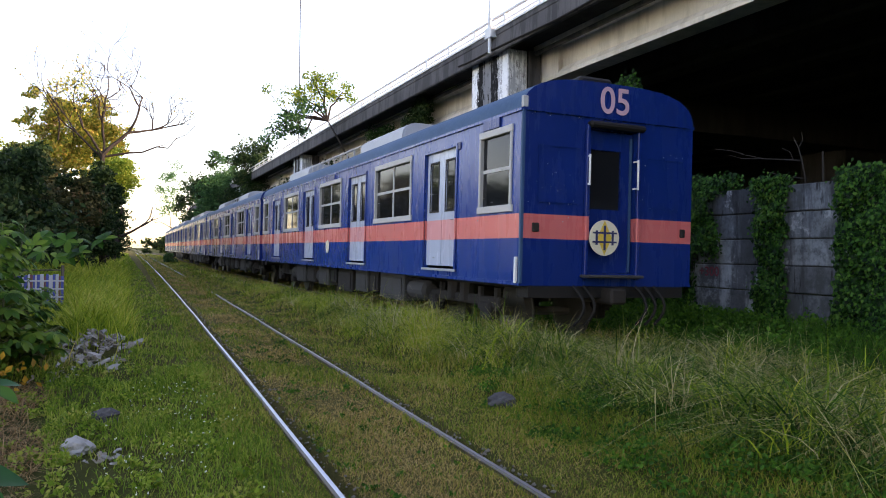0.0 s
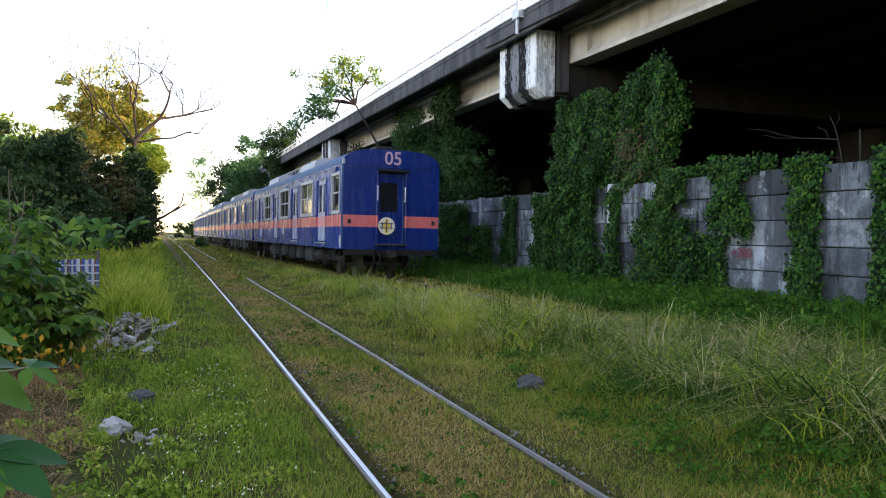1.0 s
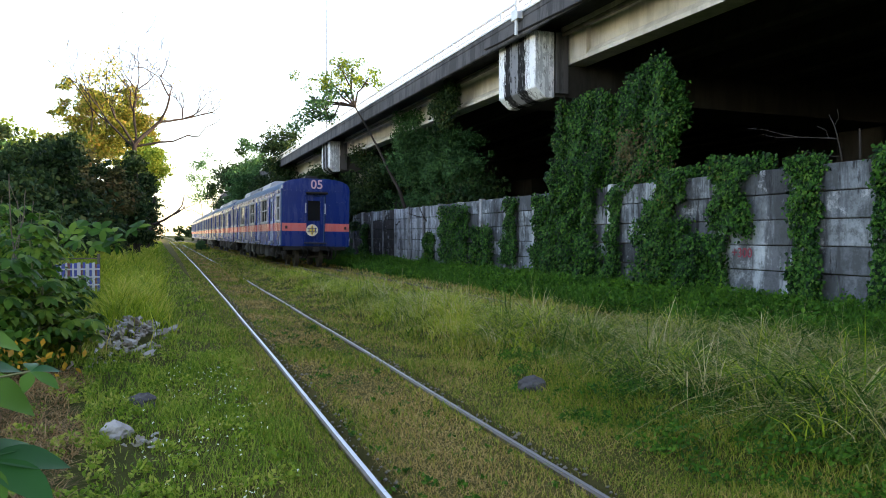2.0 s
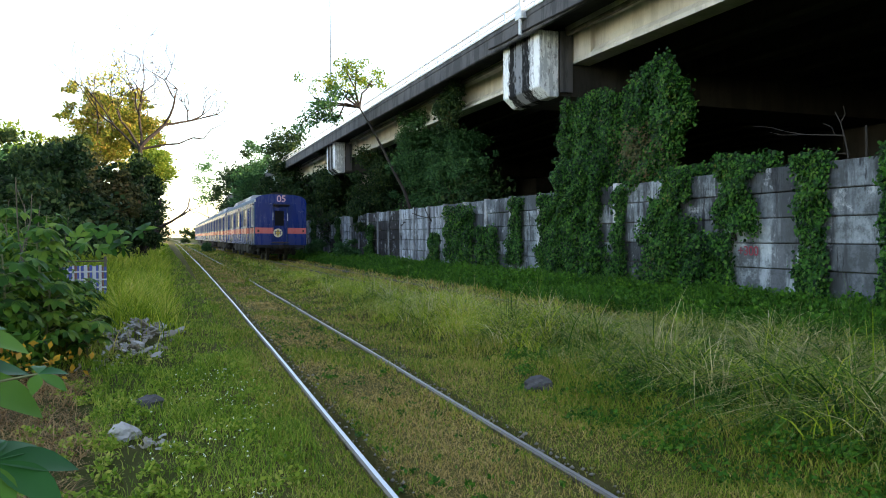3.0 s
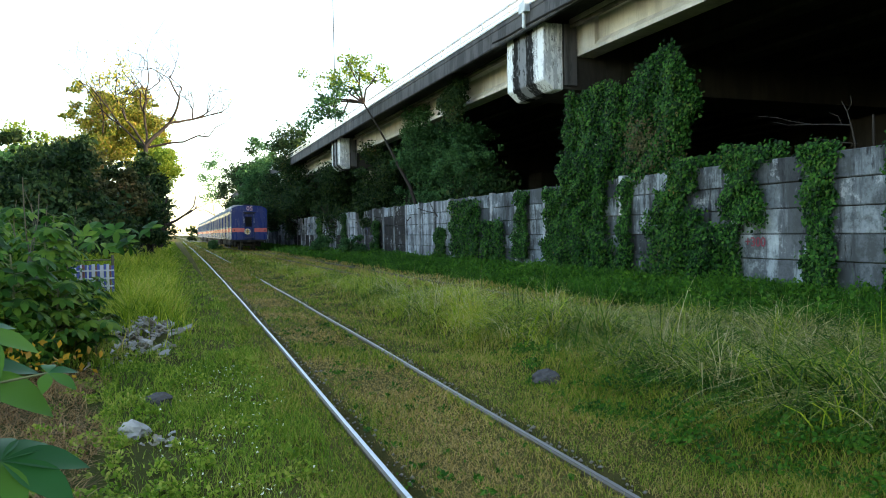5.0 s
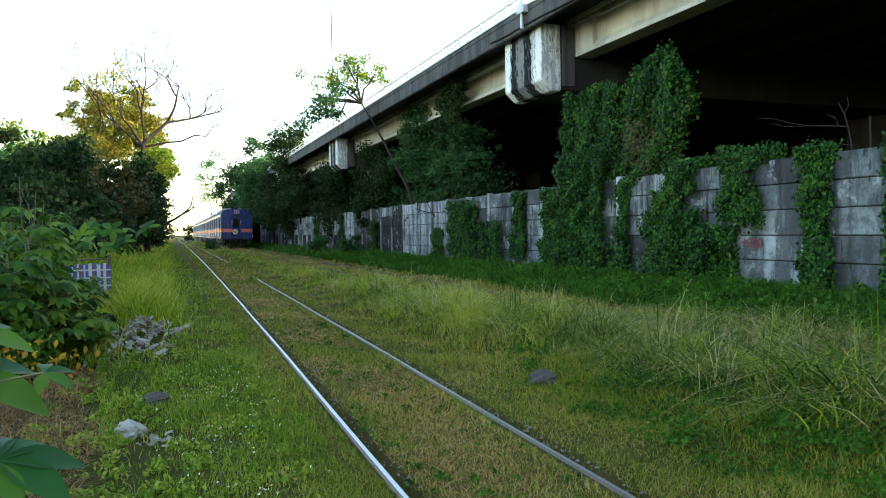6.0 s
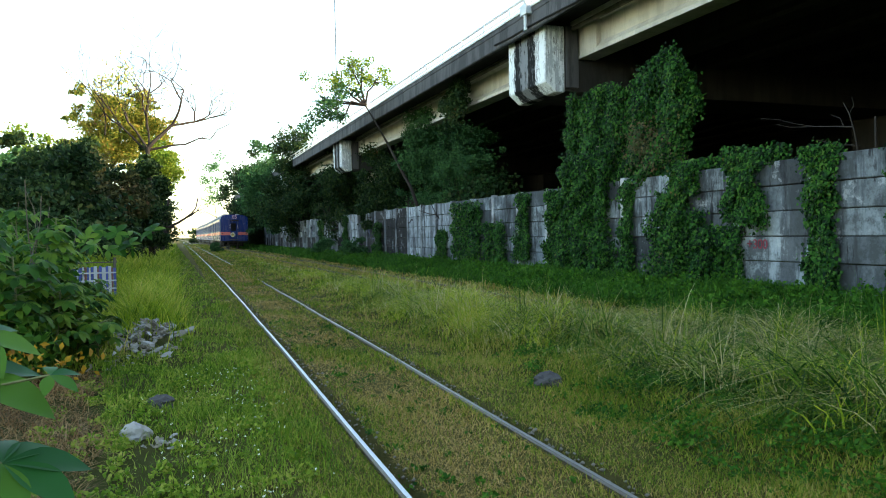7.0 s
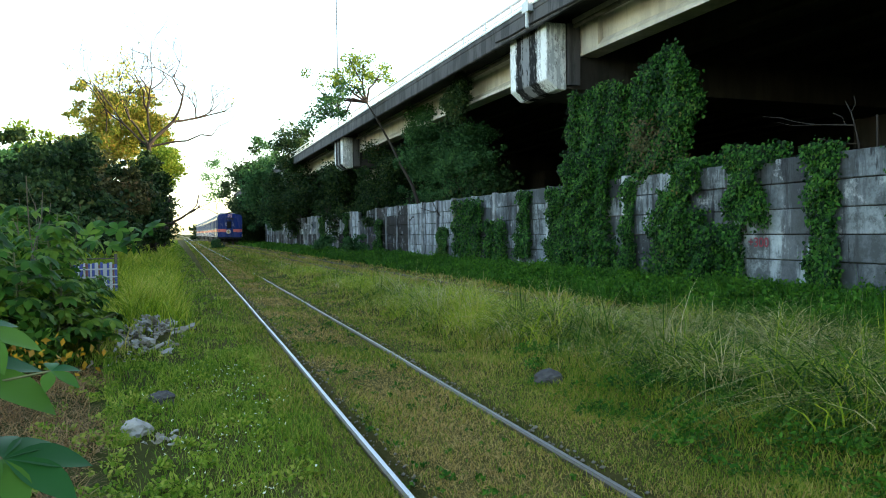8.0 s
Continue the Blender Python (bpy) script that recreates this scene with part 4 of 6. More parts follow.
            part("air_tank", bm, M["boxgrey"], car, "grimy round air tank")
    bm = bmesh.new()
    for s in (-1, 1):
        rod(bm, (s * 1.0, 4.7, 0.86), (s * 1.0, 14.6, 0.86), 0.03, n=6)
        rod(bm, (s * 0.5, 1.0, 0.80), (s * 0.5, 18.5, 0.80), 0.03, n=6)
    part("conduit", bm, M["dark"], car)
    bm = boxed((-1.15, 1.15, 0.05, CAR - 0.05, 0.84, 0.90))
    part("underframe", bm, M["dark"], car)
    bogie_parts(car, 2.75)
    bogie_parts(car, 16.75)
    return car


car_rear = build_car()
cars = [car_rear] + [copy_thing(car_rear, pose(0, 0, 0)) for _ in range(4)]
# the rear car carries the roundel and the set number on its end
part("set_number", text_mesh("set_number", "05", 0.52, M["pinkwhite"], 0.003), None, car_rear, "pale pink set number").matrix_basis = pose(0.03, -0.012, 3.47, 90, 0, 0)
bm = bmesh.new()
rod(bm, (-0.09, -0.075, 1.57), (-0.09, -0.088, 1.57), 0.245, n=36)
disc = part("emblem", bm, M["cream"], car_rear, "cream round emblem with dark figures")
disc.matrix_basis = pose(-0.07, 0, 0)
bm = bmesh.new()
prism(bm, [(-0.09, 1.33), (0.03, 1.57), (-0.09, 1.81), (-0.21, 1.57)], -0.092, -0.089)
part("lozenge", bm, M["yellow"], disc)
bm = boxed((-0.24, -0.205, -0.096, -0.093, 1.47, 1.67), (-0.108, -0.073, -0.096, -0.093, 1.40, 1.74), (0.025, 0.06, -0.096, -0.093, 1.47, 1.67),
           (-0.29, 0.11, -0.0965, -0.0935, 1.625, 1.65), (-0.29, 0.11, -0.0965, -0.0935, 1.50, 1.525))
part("figures", bm, M["navy"], disc)
bm = bmesh.new()
for k in range(40):
    if k < 22:
        px, pz = rng.normal(-0.92, 0.13), rng.normal(2.22, 0.2)
    else:
        px, pz = (rng.uniform(-1.38, -0.5), rng.uniform(0.5, 1.36))[k % 2], (2.03, 2.785, 3.2, rng.uniform(0.95, 3.1))[k % 4] + rng.normal(0, 0.02)
    r = rng.uniform(0.002, 0.007)
    box(bm, px - r, px + r * rng.uniform(0.5, 1.5), -0.006, -0.002, pz - r, pz + r * rng.uniform(0.5, 2))
part("paint_chips", bm, M["frame"], car_rear, "white chips in the end paint")["kind"] = "stuff"
bm = bmesh.new()
for k in range(26):
    py, pz = rng.uniform(0.05, 9), rng.uniform(0.95, 3.15)
    r = rng.uniform(0.002, 0.006)
    box(bm, -HALF - 0.006, -HALF + 0.05, py - r, py + r * rng.uniform(0.5, 3), pz - r, pz + r * rng.uniform(0.5, 1.5))
part("paint_chips", bm, M["frame"], car_rear, "white chips in the side paint")["kind"] = "stuff"
bm = boxed((-HALF - 0.012, -HALF + 0.035, -0.014, 0.03, 0.93, 3.24), bevel=0.006)
part("corner_post", bm, M["roof"], car_rear, "worn pale-blue corner strip")
part("corner_patch", boxed((-HALF - 0.006, -HALF + 0.07, -0.008, 0.05, 3.27, 3.42), bevel=0.004), M["frame"], car_rear, "white patch on the roof corner")


def train_y(t):
    """Where the rear end of the train stands at t: it draws away at some 11 m/s, ever a little slower."""
    if t < 3.0:
        return float(np.interp(t, (0.0, 0.5, 1.0, 1.5, 2.0, 2.5, 3.0), (8.47, 14.38, 19.98, 25.0, 30.6, 36.25, 41.8)))
    return 8.55 + 11.47 * t - 0.13 * t * t


# ---- plants ----
def blades(px, py, h, w, lean, segs, zoff=0.0, drop=0.35):
    """Tapered bent blades, one row of arrays each; gives corners and triangles."""
    n = len(px)
    pz = ground_z(px, py) - 0.01 + zoff
    phi, face = rng.uniform(0, 2 * np.pi, n), rng.uniform(0, 2 * np.pi, n)
    lx, ly = np.cos(phi) * lean * h, np.sin(phi) * lean * h
    wx, wy = np.cos(face) * w / 2, np.sin(face) * w / 2
    V = np.zeros((n, 2 * segs + 1, 3))
    for s in range(segs + 1):
        f = s / segs
        cx, cy = px + lx * f ** 2, py + ly * f ** 2
        cz = pz + h * (f - drop * np.minimum(lean, 1.4) * f ** 3)
        k = 1 - f ** 1.5
        if s < segs:
            V[:, 2 * s] = np.stack([cx - wx * k, cy - wy * k, cz], -1)
            V[:, 2 * s + 1] = np.stack([cx + wx * k, cy + wy * k, cz], -1)
        else:
            V[:, 2 * s] = np.stack([cx, cy, cz], -1)
    T = []
    for s in range(segs - 1):
        a = 2 * s
        T += [(a, a + 1, a + 3), (a, a + 3, a + 2)]
    a = 2 * (segs - 1)
    T.append((a, a + 1, a + 2))
    T = np.array(T)
    tris = (np.arange(n)[:, None, None] * (2 * segs + 1) + T[None]).reshape(-1, 3)
    return V.reshape(-1, 3), tris


def merged(pieces):
    vs, ts, o = [], [], 0
    for v, t in pieces:
        vs.append(v)
        ts.append(t + o)
        o += len(v)
    return np.concatenate(vs), np.concatenate(ts)


def scatter(x0, x1, y0, y1, per_m2):
    n = int((x1 - x0) * (y1 - y0) * per_m2)
    return rng.uniform(x0, x1, n), rng.uniform(y0, y1, n)


def patchy(x, y, s=1.0):
    return 0.5 + 0.25 * np.sin(x * 1.9 * s + 2 * np.sin(y * 0.8 * s)) + 0.25 * np.sin(y * 1.3 * s + 1.7 * np.sin(x * 1.1 * s + 2))


def blade_width(y):
    """Blades stand in for ever larger tufts as the ground recedes."""
    return np.maximum(0.006, 0.0016 * np.maximum(y, 1.0) ** 0.93)


def spread(x0, x1, y0, y1, most, share=1.0):
    """Random places, denser close by, thinning evenly with distance."""
    grid = np.linspace(y0, y1, 1500)
    dens = np.minimum(most, 95000 / np.maximum(grid, 2.0) ** 1.9) * share
    dens = np.where(grid < 1.7, np.minimum(dens, 320), dens)
    cum = np.concatenate([[0], np.cumsum((dens[1:] + dens[:-1]) / 2 * np.diff(grid))])
    n = int(cum[-1] * (x1 - x0))
    return rng.uniform(x0, x1, n), np.interp(rng.uniform(0, cum[-1], n), cum, grid)


def tufts(tx, ty, th, nb, spread_r, width, lean, drop=0.55, segs=5):
    """Tufts of arching blades; one height for each tuft."""
    n = len(tx) * nb
    x = np.repeat(tx, nb) + rng.normal(0, 1, n) * spread_r
    y = np.repeat(ty, nb) + rng.normal(0, 1, n) * spread_r
    h = np.repeat(th, nb) * rng.uniform(0.4, 1.25, n)
    w = np.maximum(width, 0.62 * blade_width(y)) * rng.uniform(0.5, 1.4, n)
    return blades(x, y, h, w, np.abs(rng.normal(lean, 0.5, n)), segs, 0.0, drop)


def build_turf():
    mown, green, tall, lime, weed, stalks, straw = [], [], [], [], [], [], []
    # mown turf on and beside the near track
    x, y = spread(-0.8, 6.6, -7, 150, 4600)
    d = x - track_mid(y)
    pick = rng.random(len(x))
    onrail = (np.abs(np.abs(d) - GAUGE / 2) < 0.034) | ((np.abs(d - GAUGE / 2 - 0.10) < 0.075) & (pick < 0.8))
    onrail |= (np.abs(d + GAUGE / 2 - 0.09) < 0.055) & (pick < 0.93)
    keep = ~onrail & (d > -1.0) & ((d < 1.9) | ((d < 4.4) & (pick < 0.45)))
    x, y, d = x[keep], y[keep], d[keep]
    w = blade_width(y)
    h = (0.026 + 0.06 * rng.random(len(x)) * (0.3 + 1.2 * patchy(x, y, 2.0))) * (1 + 8 * w) * (1 + 0.8 * smooth01((d - 0.9) / 1.0))
    # the turf stands up against the dull rail part of the way along
    h = h * (1 + 2.6 * np.exp(-((d - 0.38) / 0.13) ** 2) * smooth01((y - 21) / 3) * smooth01((38 - y) / 4))
    dry = 0.85 * np.exp(-(d / 0.47) ** 4) * smooth01(1.9 * patchy(x, y, 1.7) - 0.25) + 0.14 + 0.5 * np.exp(-((d - 1.0) / 0.35) ** 2) * patchy(x, y, 2.1)
    k = rng.random(len(x)) < dry
    straw.append(blades(x[k], y[k], h[k] * 0.8, w[k], rng.uniform(0.5, 1.8, int(k.sum())), 2))
    mown.append(blades(x[~k], y[~k], h[~k], w[~k], rng.uniform(0.2, 1.2, int((~k).sum())), 2))
    # greener verge with worn places
    x, y = spread(-5.5, 1.0, -7, 150, 3200, 0.8)
    d = x - track_mid(y)
    pick = rng.random(len(x))
    litter = (x < -0.085 * y + 0.02) & (y < 8.6)
    path = smooth01(1 - np.abs(x + 0.05 + 0.035 * y) / 0.34) * smooth01((9.5 - y) / 2)
    heap = ((x + 0.32) / 0.42) ** 2 + ((y - 11.0) / 1.5) ** 2 < 1
    keep = (d < -0.72) & ~(litter & (pick < 0.88)) & ~(heap & (pick < 0.75)) & (pick < (0.35 + 0.65 * patchy(x, y, 1.4)) * (1 - 0.72 * path))
    x, y, d = x[keep], y[keep], d[keep]
    w = blade_width(y)
    h = (0.04 + 0.11 * rng.random(len(x)) * (0.3 + 1.2 * patchy(x, y, 2.5))) * 0.8 * (1 + 8 * w) * (1 + 0.8 * smooth01((-d - 1.6) / 1.0))
    green.append(blades(x, y, h, w * 1.1, rng.uniform(0.2, 1.1, len(x)), 2))
    # weeds towards the wall
    x, y = spread(7.7, 10.8, -7, 150, 420, 0.7)
    h = 0.12 + 0.26 * rng.random(len(x)) * (0.5 + patchy(x, y))
    weed.append(blades(x, y, h, np.maximum(blade_width(y) * 1.6, 0.014), rng.uniform(0.3, 1.1, len(x)), 2))
    # thin grass on the gravel bed
    x, y = spread(4.9, 7.7, -7, 150, 420, 0.75)
    h = (0.07 + 0.18 * rng.random(len(x)) ** 1.5) * (1 - 0.3 * smooth01((y - 16) / 8))
    k = rng.random(len(x)) < 0.35 + 0.2 * smooth01((y - 14) / 6)
    straw.append(blades(x[k], y[k], h[k], blade_width(y[k]) * 1.1, rng.uniform(0.3, 1.1, int(k.sum())), 2))
    mown.append(blades(x[~k], y[~k], h[~k], blade_width(y[~k]) * 1.1, rng.uniform(0.3, 1.1, int((~k).sum())), 2))
    for xa in (5.36, 6.43):       # grass standing against the far rails
        x, y = spread(xa, xa + 0.3, 11, 120, 900, 2.5)
        h = rng.uniform(0.10, 0.22, len(x)) * (1 + 2.5 * blade_width(y))
        k = rng.random(len(x)) < 0.5
        straw.append(blades(x[k], y[k], h[k], blade_width(y[k]) * 1.2, rng.uniform(0.2, 0.9, int(k.sum())), 2))
        mown.append(blades(x[~k], y[~k], h[~k], blade_width(y[~k]) * 1.2, rng.uniform(0.2, 0.9, int((~k).sum())), 2))
    # rank tufts between the tracks, reaching over the gravel bed close by
    for y0, y1, per in ((-7, 1.6, 5), (1.6, 5, 36), (5, 9, 38), (9, 16, 27), (16, 32, 15), (32, 70, 4.0), (70, 150, 0.5)):
        tx, ty = scatter(2.5, 8.4, y0, y1, per)
        d = tx - track_mid(ty)
        reach = 8.0 - 3.2 * smooth01((ty - 9.5) / 4)
        front = 1.75 - 0.45 * smooth01((ty - 5) / 5)
        m = smooth01((d - front) / 0.75) * smooth01((reach - tx) / 0.8)
        keep = rng.random(len(tx)) < m * np.clip(2.4 * patchy(tx, ty, 1.3) - 0.15, 0.3, 1)
        tx, ty, m = tx[keep], ty[keep], m[keep]
        th = (0.24 + 0.40 * rng.random(len(tx)) ** 1.4) * (0.5 + 0.6 * m) * (0.65 + 0.6 * patchy(tx, ty, 0.8)) * (1 - 0.38 * smooth01((ty - 13) / 7))
        kind = rng.random(len(tx))
        sunny = 0.20 + 0.46 * smooth01((ty - 6.5) / 6)
        bleached = 0.23 * (1 - smooth01((ty - 9) / 5)) + 0.05
        a, b = kind < bleached, kind > 1 - sunny
        c = ~(a | b)
        stalks.append(tufts(tx[a], ty[a], th[a] * 1.35, 22, 0.10, 0.010, 1.6, 0.62))
        lime.append(tufts(tx[b], ty[b], th[b] * 1.2, 38, 0.10, 0.012, 1.25, 0.58))
        tall.append(tufts(tx[c], ty[c], th[c] * 1.25, 40, 0.12, 0.014, 1.45, 0.6))
        k = rng.random(len(tx)) < 0.35
        stalks.append(tufts(tx[k], ty[k], th[k] * 1.3, 3, 0.08, 0.006, 0.5, 0.35, 4))
    # rank grass on the bank of the other side
    x, y = spread(-3.2, 0.35, 9, 150, 700, 0.9)
    keep = rng.random(len(x)) < smooth01((0.35 - x) / 0.8) * smooth01((y - 9) / 3)
    x, y = x[keep], y[keep]
    h = (0.3 + 0.6 * rng.random(len(x)) * (0.5 + 0.7 * patchy(x, y))) * np.where((y < 17.6) & (x < -0.75), 0.28, 1.0)
    clear = ~((((x + 0.3) / 0.5) ** 2 + ((y - 10.6) / 1.9) ** 2 < 1) & (rng.random(len(x)) < 0.88))
    x, y, h = x[clear], y[clear], h[clear]
    k = rng.random(len(x)) < 0.8
    lime.append(blades(x[k], y[k], h[k], np.maximum(blade_width(y[k]), 0.012), rng.uniform(0.3, 1.2, int(k.sum())), 4))
    green.append(blades(x[~k], y[~k], h[~k], np.maximum(blade_width(y[~k]), 0.012), rng.uniform(0.2, 1.0, int((~k).sum())), 3))
    # a few rank tufts that stand above the rest
    cx, cy = rng.uniform(3.9, 5.4, 22), rng.uniform(4.4, 9.0, 22)
    hh = rng.uniform(0.5, 0.85, 22)
    tall.append(tufts(cx[:11], cy[:11], hh[:11], 12, 0.06, 0.013, 0.45))
    stalks.append(tufts(cx[11:], cy[11:], hh[11:], 12, 0.07, 0.008, 0.6))
    for name, pieces, mt, label in (("turf", mown, "turf", "short yellow-green turf over the track"), ("verge_grass", green, "green_turf", "green verge grass"),
                                    ("tall_grass", tall, "tall", "tall green and straw-coloured grass"), ("lime_grass", lime, "lime", "rank yellow-green grass in thick tufts"),
                                    ("wall_weeds", weed, "weed", "green weeds at the foot of the wall"),
                                    ("dry_turf", straw, "strawturf", "short straw-brown turf between the rails"),
                                    ("dry_stalks", stalks, "drystalk", "bleached dry blades above the rank grass")):
        v, t = merged(pieces)
        tagged(new(name, arrays_mesh(name, v, t, M[mt])), label, "grass", kind="stuff")


build_turf()


def build_ballast():
    """Small dark stones in the grooves beside the rails."""
    n = 1800
    y = 2 + 20 * rng.random(n) ** 1.5
    side = np.where(rng.random(n) < 0.6, 0.5, -0.5)
    x = track_mid(y) + side * GAUGE + 0.10 + rng.normal(0, 0.04, n)
    z = ground_z(x, y) + 0.006
    r = rng.uniform(0.008, 0.022, (n, 1, 1))
    o = np.array([(1, 0, 0), (-1, 0, 0), (0, 1, 0), (0, -1, 0), (0, 0, 0.7), (0, 0, -0.7)])[None] * rng.uniform(0.6, 1.3, (n, 6, 1)) * r
    V = np.stack([x, y, z], -1)[:, None] + o
    T = np.array([(0, 2, 4), (2, 1, 4), (1, 3, 4), (3, 0, 4), (2, 0, 5), (1, 2, 5), (3, 1, 5), (0, 3, 5)])
    t = (np.arange(n)[:, None, None] * 6 + T[None]).reshape(-1, 3)
    tagged(new("ballast", arrays_mesh("ballast", V.reshape(-1, 3), t, M["rubble"])), "dark ballast stones beside the rails", "gravel", kind="stuff")


build_ballast()


def leaves(centres, size, droop=0.3, spread=0.35):
    """Small folded leaves at the given points."""
    n = len(centres)
    s = size * rng.uniform(1 - spread, 1 + spread, n)[:, None]
    u = rng.normal(size=(n, 3))
    u[:, 2] -= droop
    u /= np.linalg.norm(u, axis=1)[:, None]
    w = np.cross(u, rng.normal(size=(n, 3)))
    w /= np.linalg.norm(w, axis=1)[:, None]
    k = np.cross(u, w)
    V = np.stack([centres - u * s * 0.5, centres + w * s * 0.3 + k * s * 0.1, centres + u * s * 0.55, centres - w * s * 0.3 + k * s * 0.1], 1)
    T = np.array([(0, 1, 2), (0, 2, 3)])
    return V.reshape(-1, 3), (np.arange(n)[:, None, None] * 4 + T[None]).reshape(-1, 3)


def clump_points(clumps, n):
    """Points in the outer shell of ellipsoid clumps (x, y, z, rx, ry, rz)."""
    c = np.array(clumps, float)
    wt = (c[:, 3] * c[:, 4] * c[:, 5]) ** (2 / 3)
    i = rng.choice(len(c), n, p=wt / wt.sum())
    d = rng.normal(size=(n, 3))
    d /= np.linalg.norm(d, axis=1)[:, None]
    r = rng.random(n) ** 0.35
    lump = 1 + 0.28 * np.sin(d[:, 0] * 5 + i) * np.sin(d[:, 1] * 6 + 2 * i) + 0.18 * np.sin(d[:, 2] * 9 + 3 * i) + rng.normal(0, 0.07, n)
    return c[i, :3] + d * c[i, 3:] * (r * lump)[:, None]


def sprays(centre, radius, count, size):
    """A core ringed by smaller clumps and by thin twigs' ends, for uneven outlines."""
    out = [(*centre, *(np.array(radius) * 0.66))]
    for k in range(int(count * 1.8)):
        d = rng.normal(size=3)
        d /= np.linalg.norm(d)
        far = k % 9 > 4
        p = np.array(centre) + d * np.array(radius) * (rng.uniform(0.95, 1.3) if far else rng.uniform(0.5, 1.05))
        q = size * (rng.uniform(0.25, 0.6) if far else rng.uniform(0.4, 1.4))
        out.append((*p, q, q, q * 0.7))
    return out


def limb(bm, p, d, length, r, depth, bend=0.25, split=2, sink=None, thin=0.70):
    """A tapering limb, one tube, that forks; end points are gathered in sink."""
    p, d = Vector(p), Vector(d).normalized()
    steps, n = 5, 7 if r > 0.05 else 4
    last = None
    for k in range(steps + 1):
        m = d.to_track_quat("Z", "Y").to_matrix()
        ring = [bm.verts.new(p + m @ Vector((r * math.cos(2 * math.pi * i / n), r * math.sin(2 * math.pi * i / n), 0))) for i in range(n)]
        if last:
            for i in range(n):
                bm.faces.new((last[i], last[(i + 1) % n], ring[(i + 1) % n], ring[i]))
        last = ring
        if k < steps:
            p = p + d * (length / steps)
            r *= 0.945
            d = (d + Vector(rng.normal(0, bend, 3)) * 0.5 + Vector((0, 0, 0.05))).normalized()
    if sink is not None and depth <= 1:
        sink.append(tuple(p))
    if depth > 0:
        for _ in range(split + int(rng.random() < 0.4)):
            e = (d + Vector(rng.normal(0, 0.5, 3))).normalized()
            limb(bm, p - d * 0.01, e, length * rng.uniform(0.62, 0.9), r * thin, depth - 1, bend, split, sink, thin)


def crown(name, clumps, n, size, material, parent, label=""):
    v, t = leaves(clump_points(clumps, n), size)
    ob = new(name, arrays_mesh(name, v, t, M[material]))
    ob.parent = parent
    if label:
        ob["label"] = label
    return ob


def tree(label, base, height, trunk_r, clumps, n, size, material, bark="bark", lean=(0, 0), category="tree", twigs=3):
    t = empty("tree", label, category, kind="")
    bm = bmesh.new()
    bx, by = base
    gz = float(ground_z(bx, by))
    limb(bm, (bx, by, gz - 0.1), (lean[0], lean[1], 1), height * 0.5, trunk_r, twigs, 0.2)
    part("trunk", bm, M[bark], t, "branching trunk")
    crown("crown", clumps, n, size, material, t)
    return t


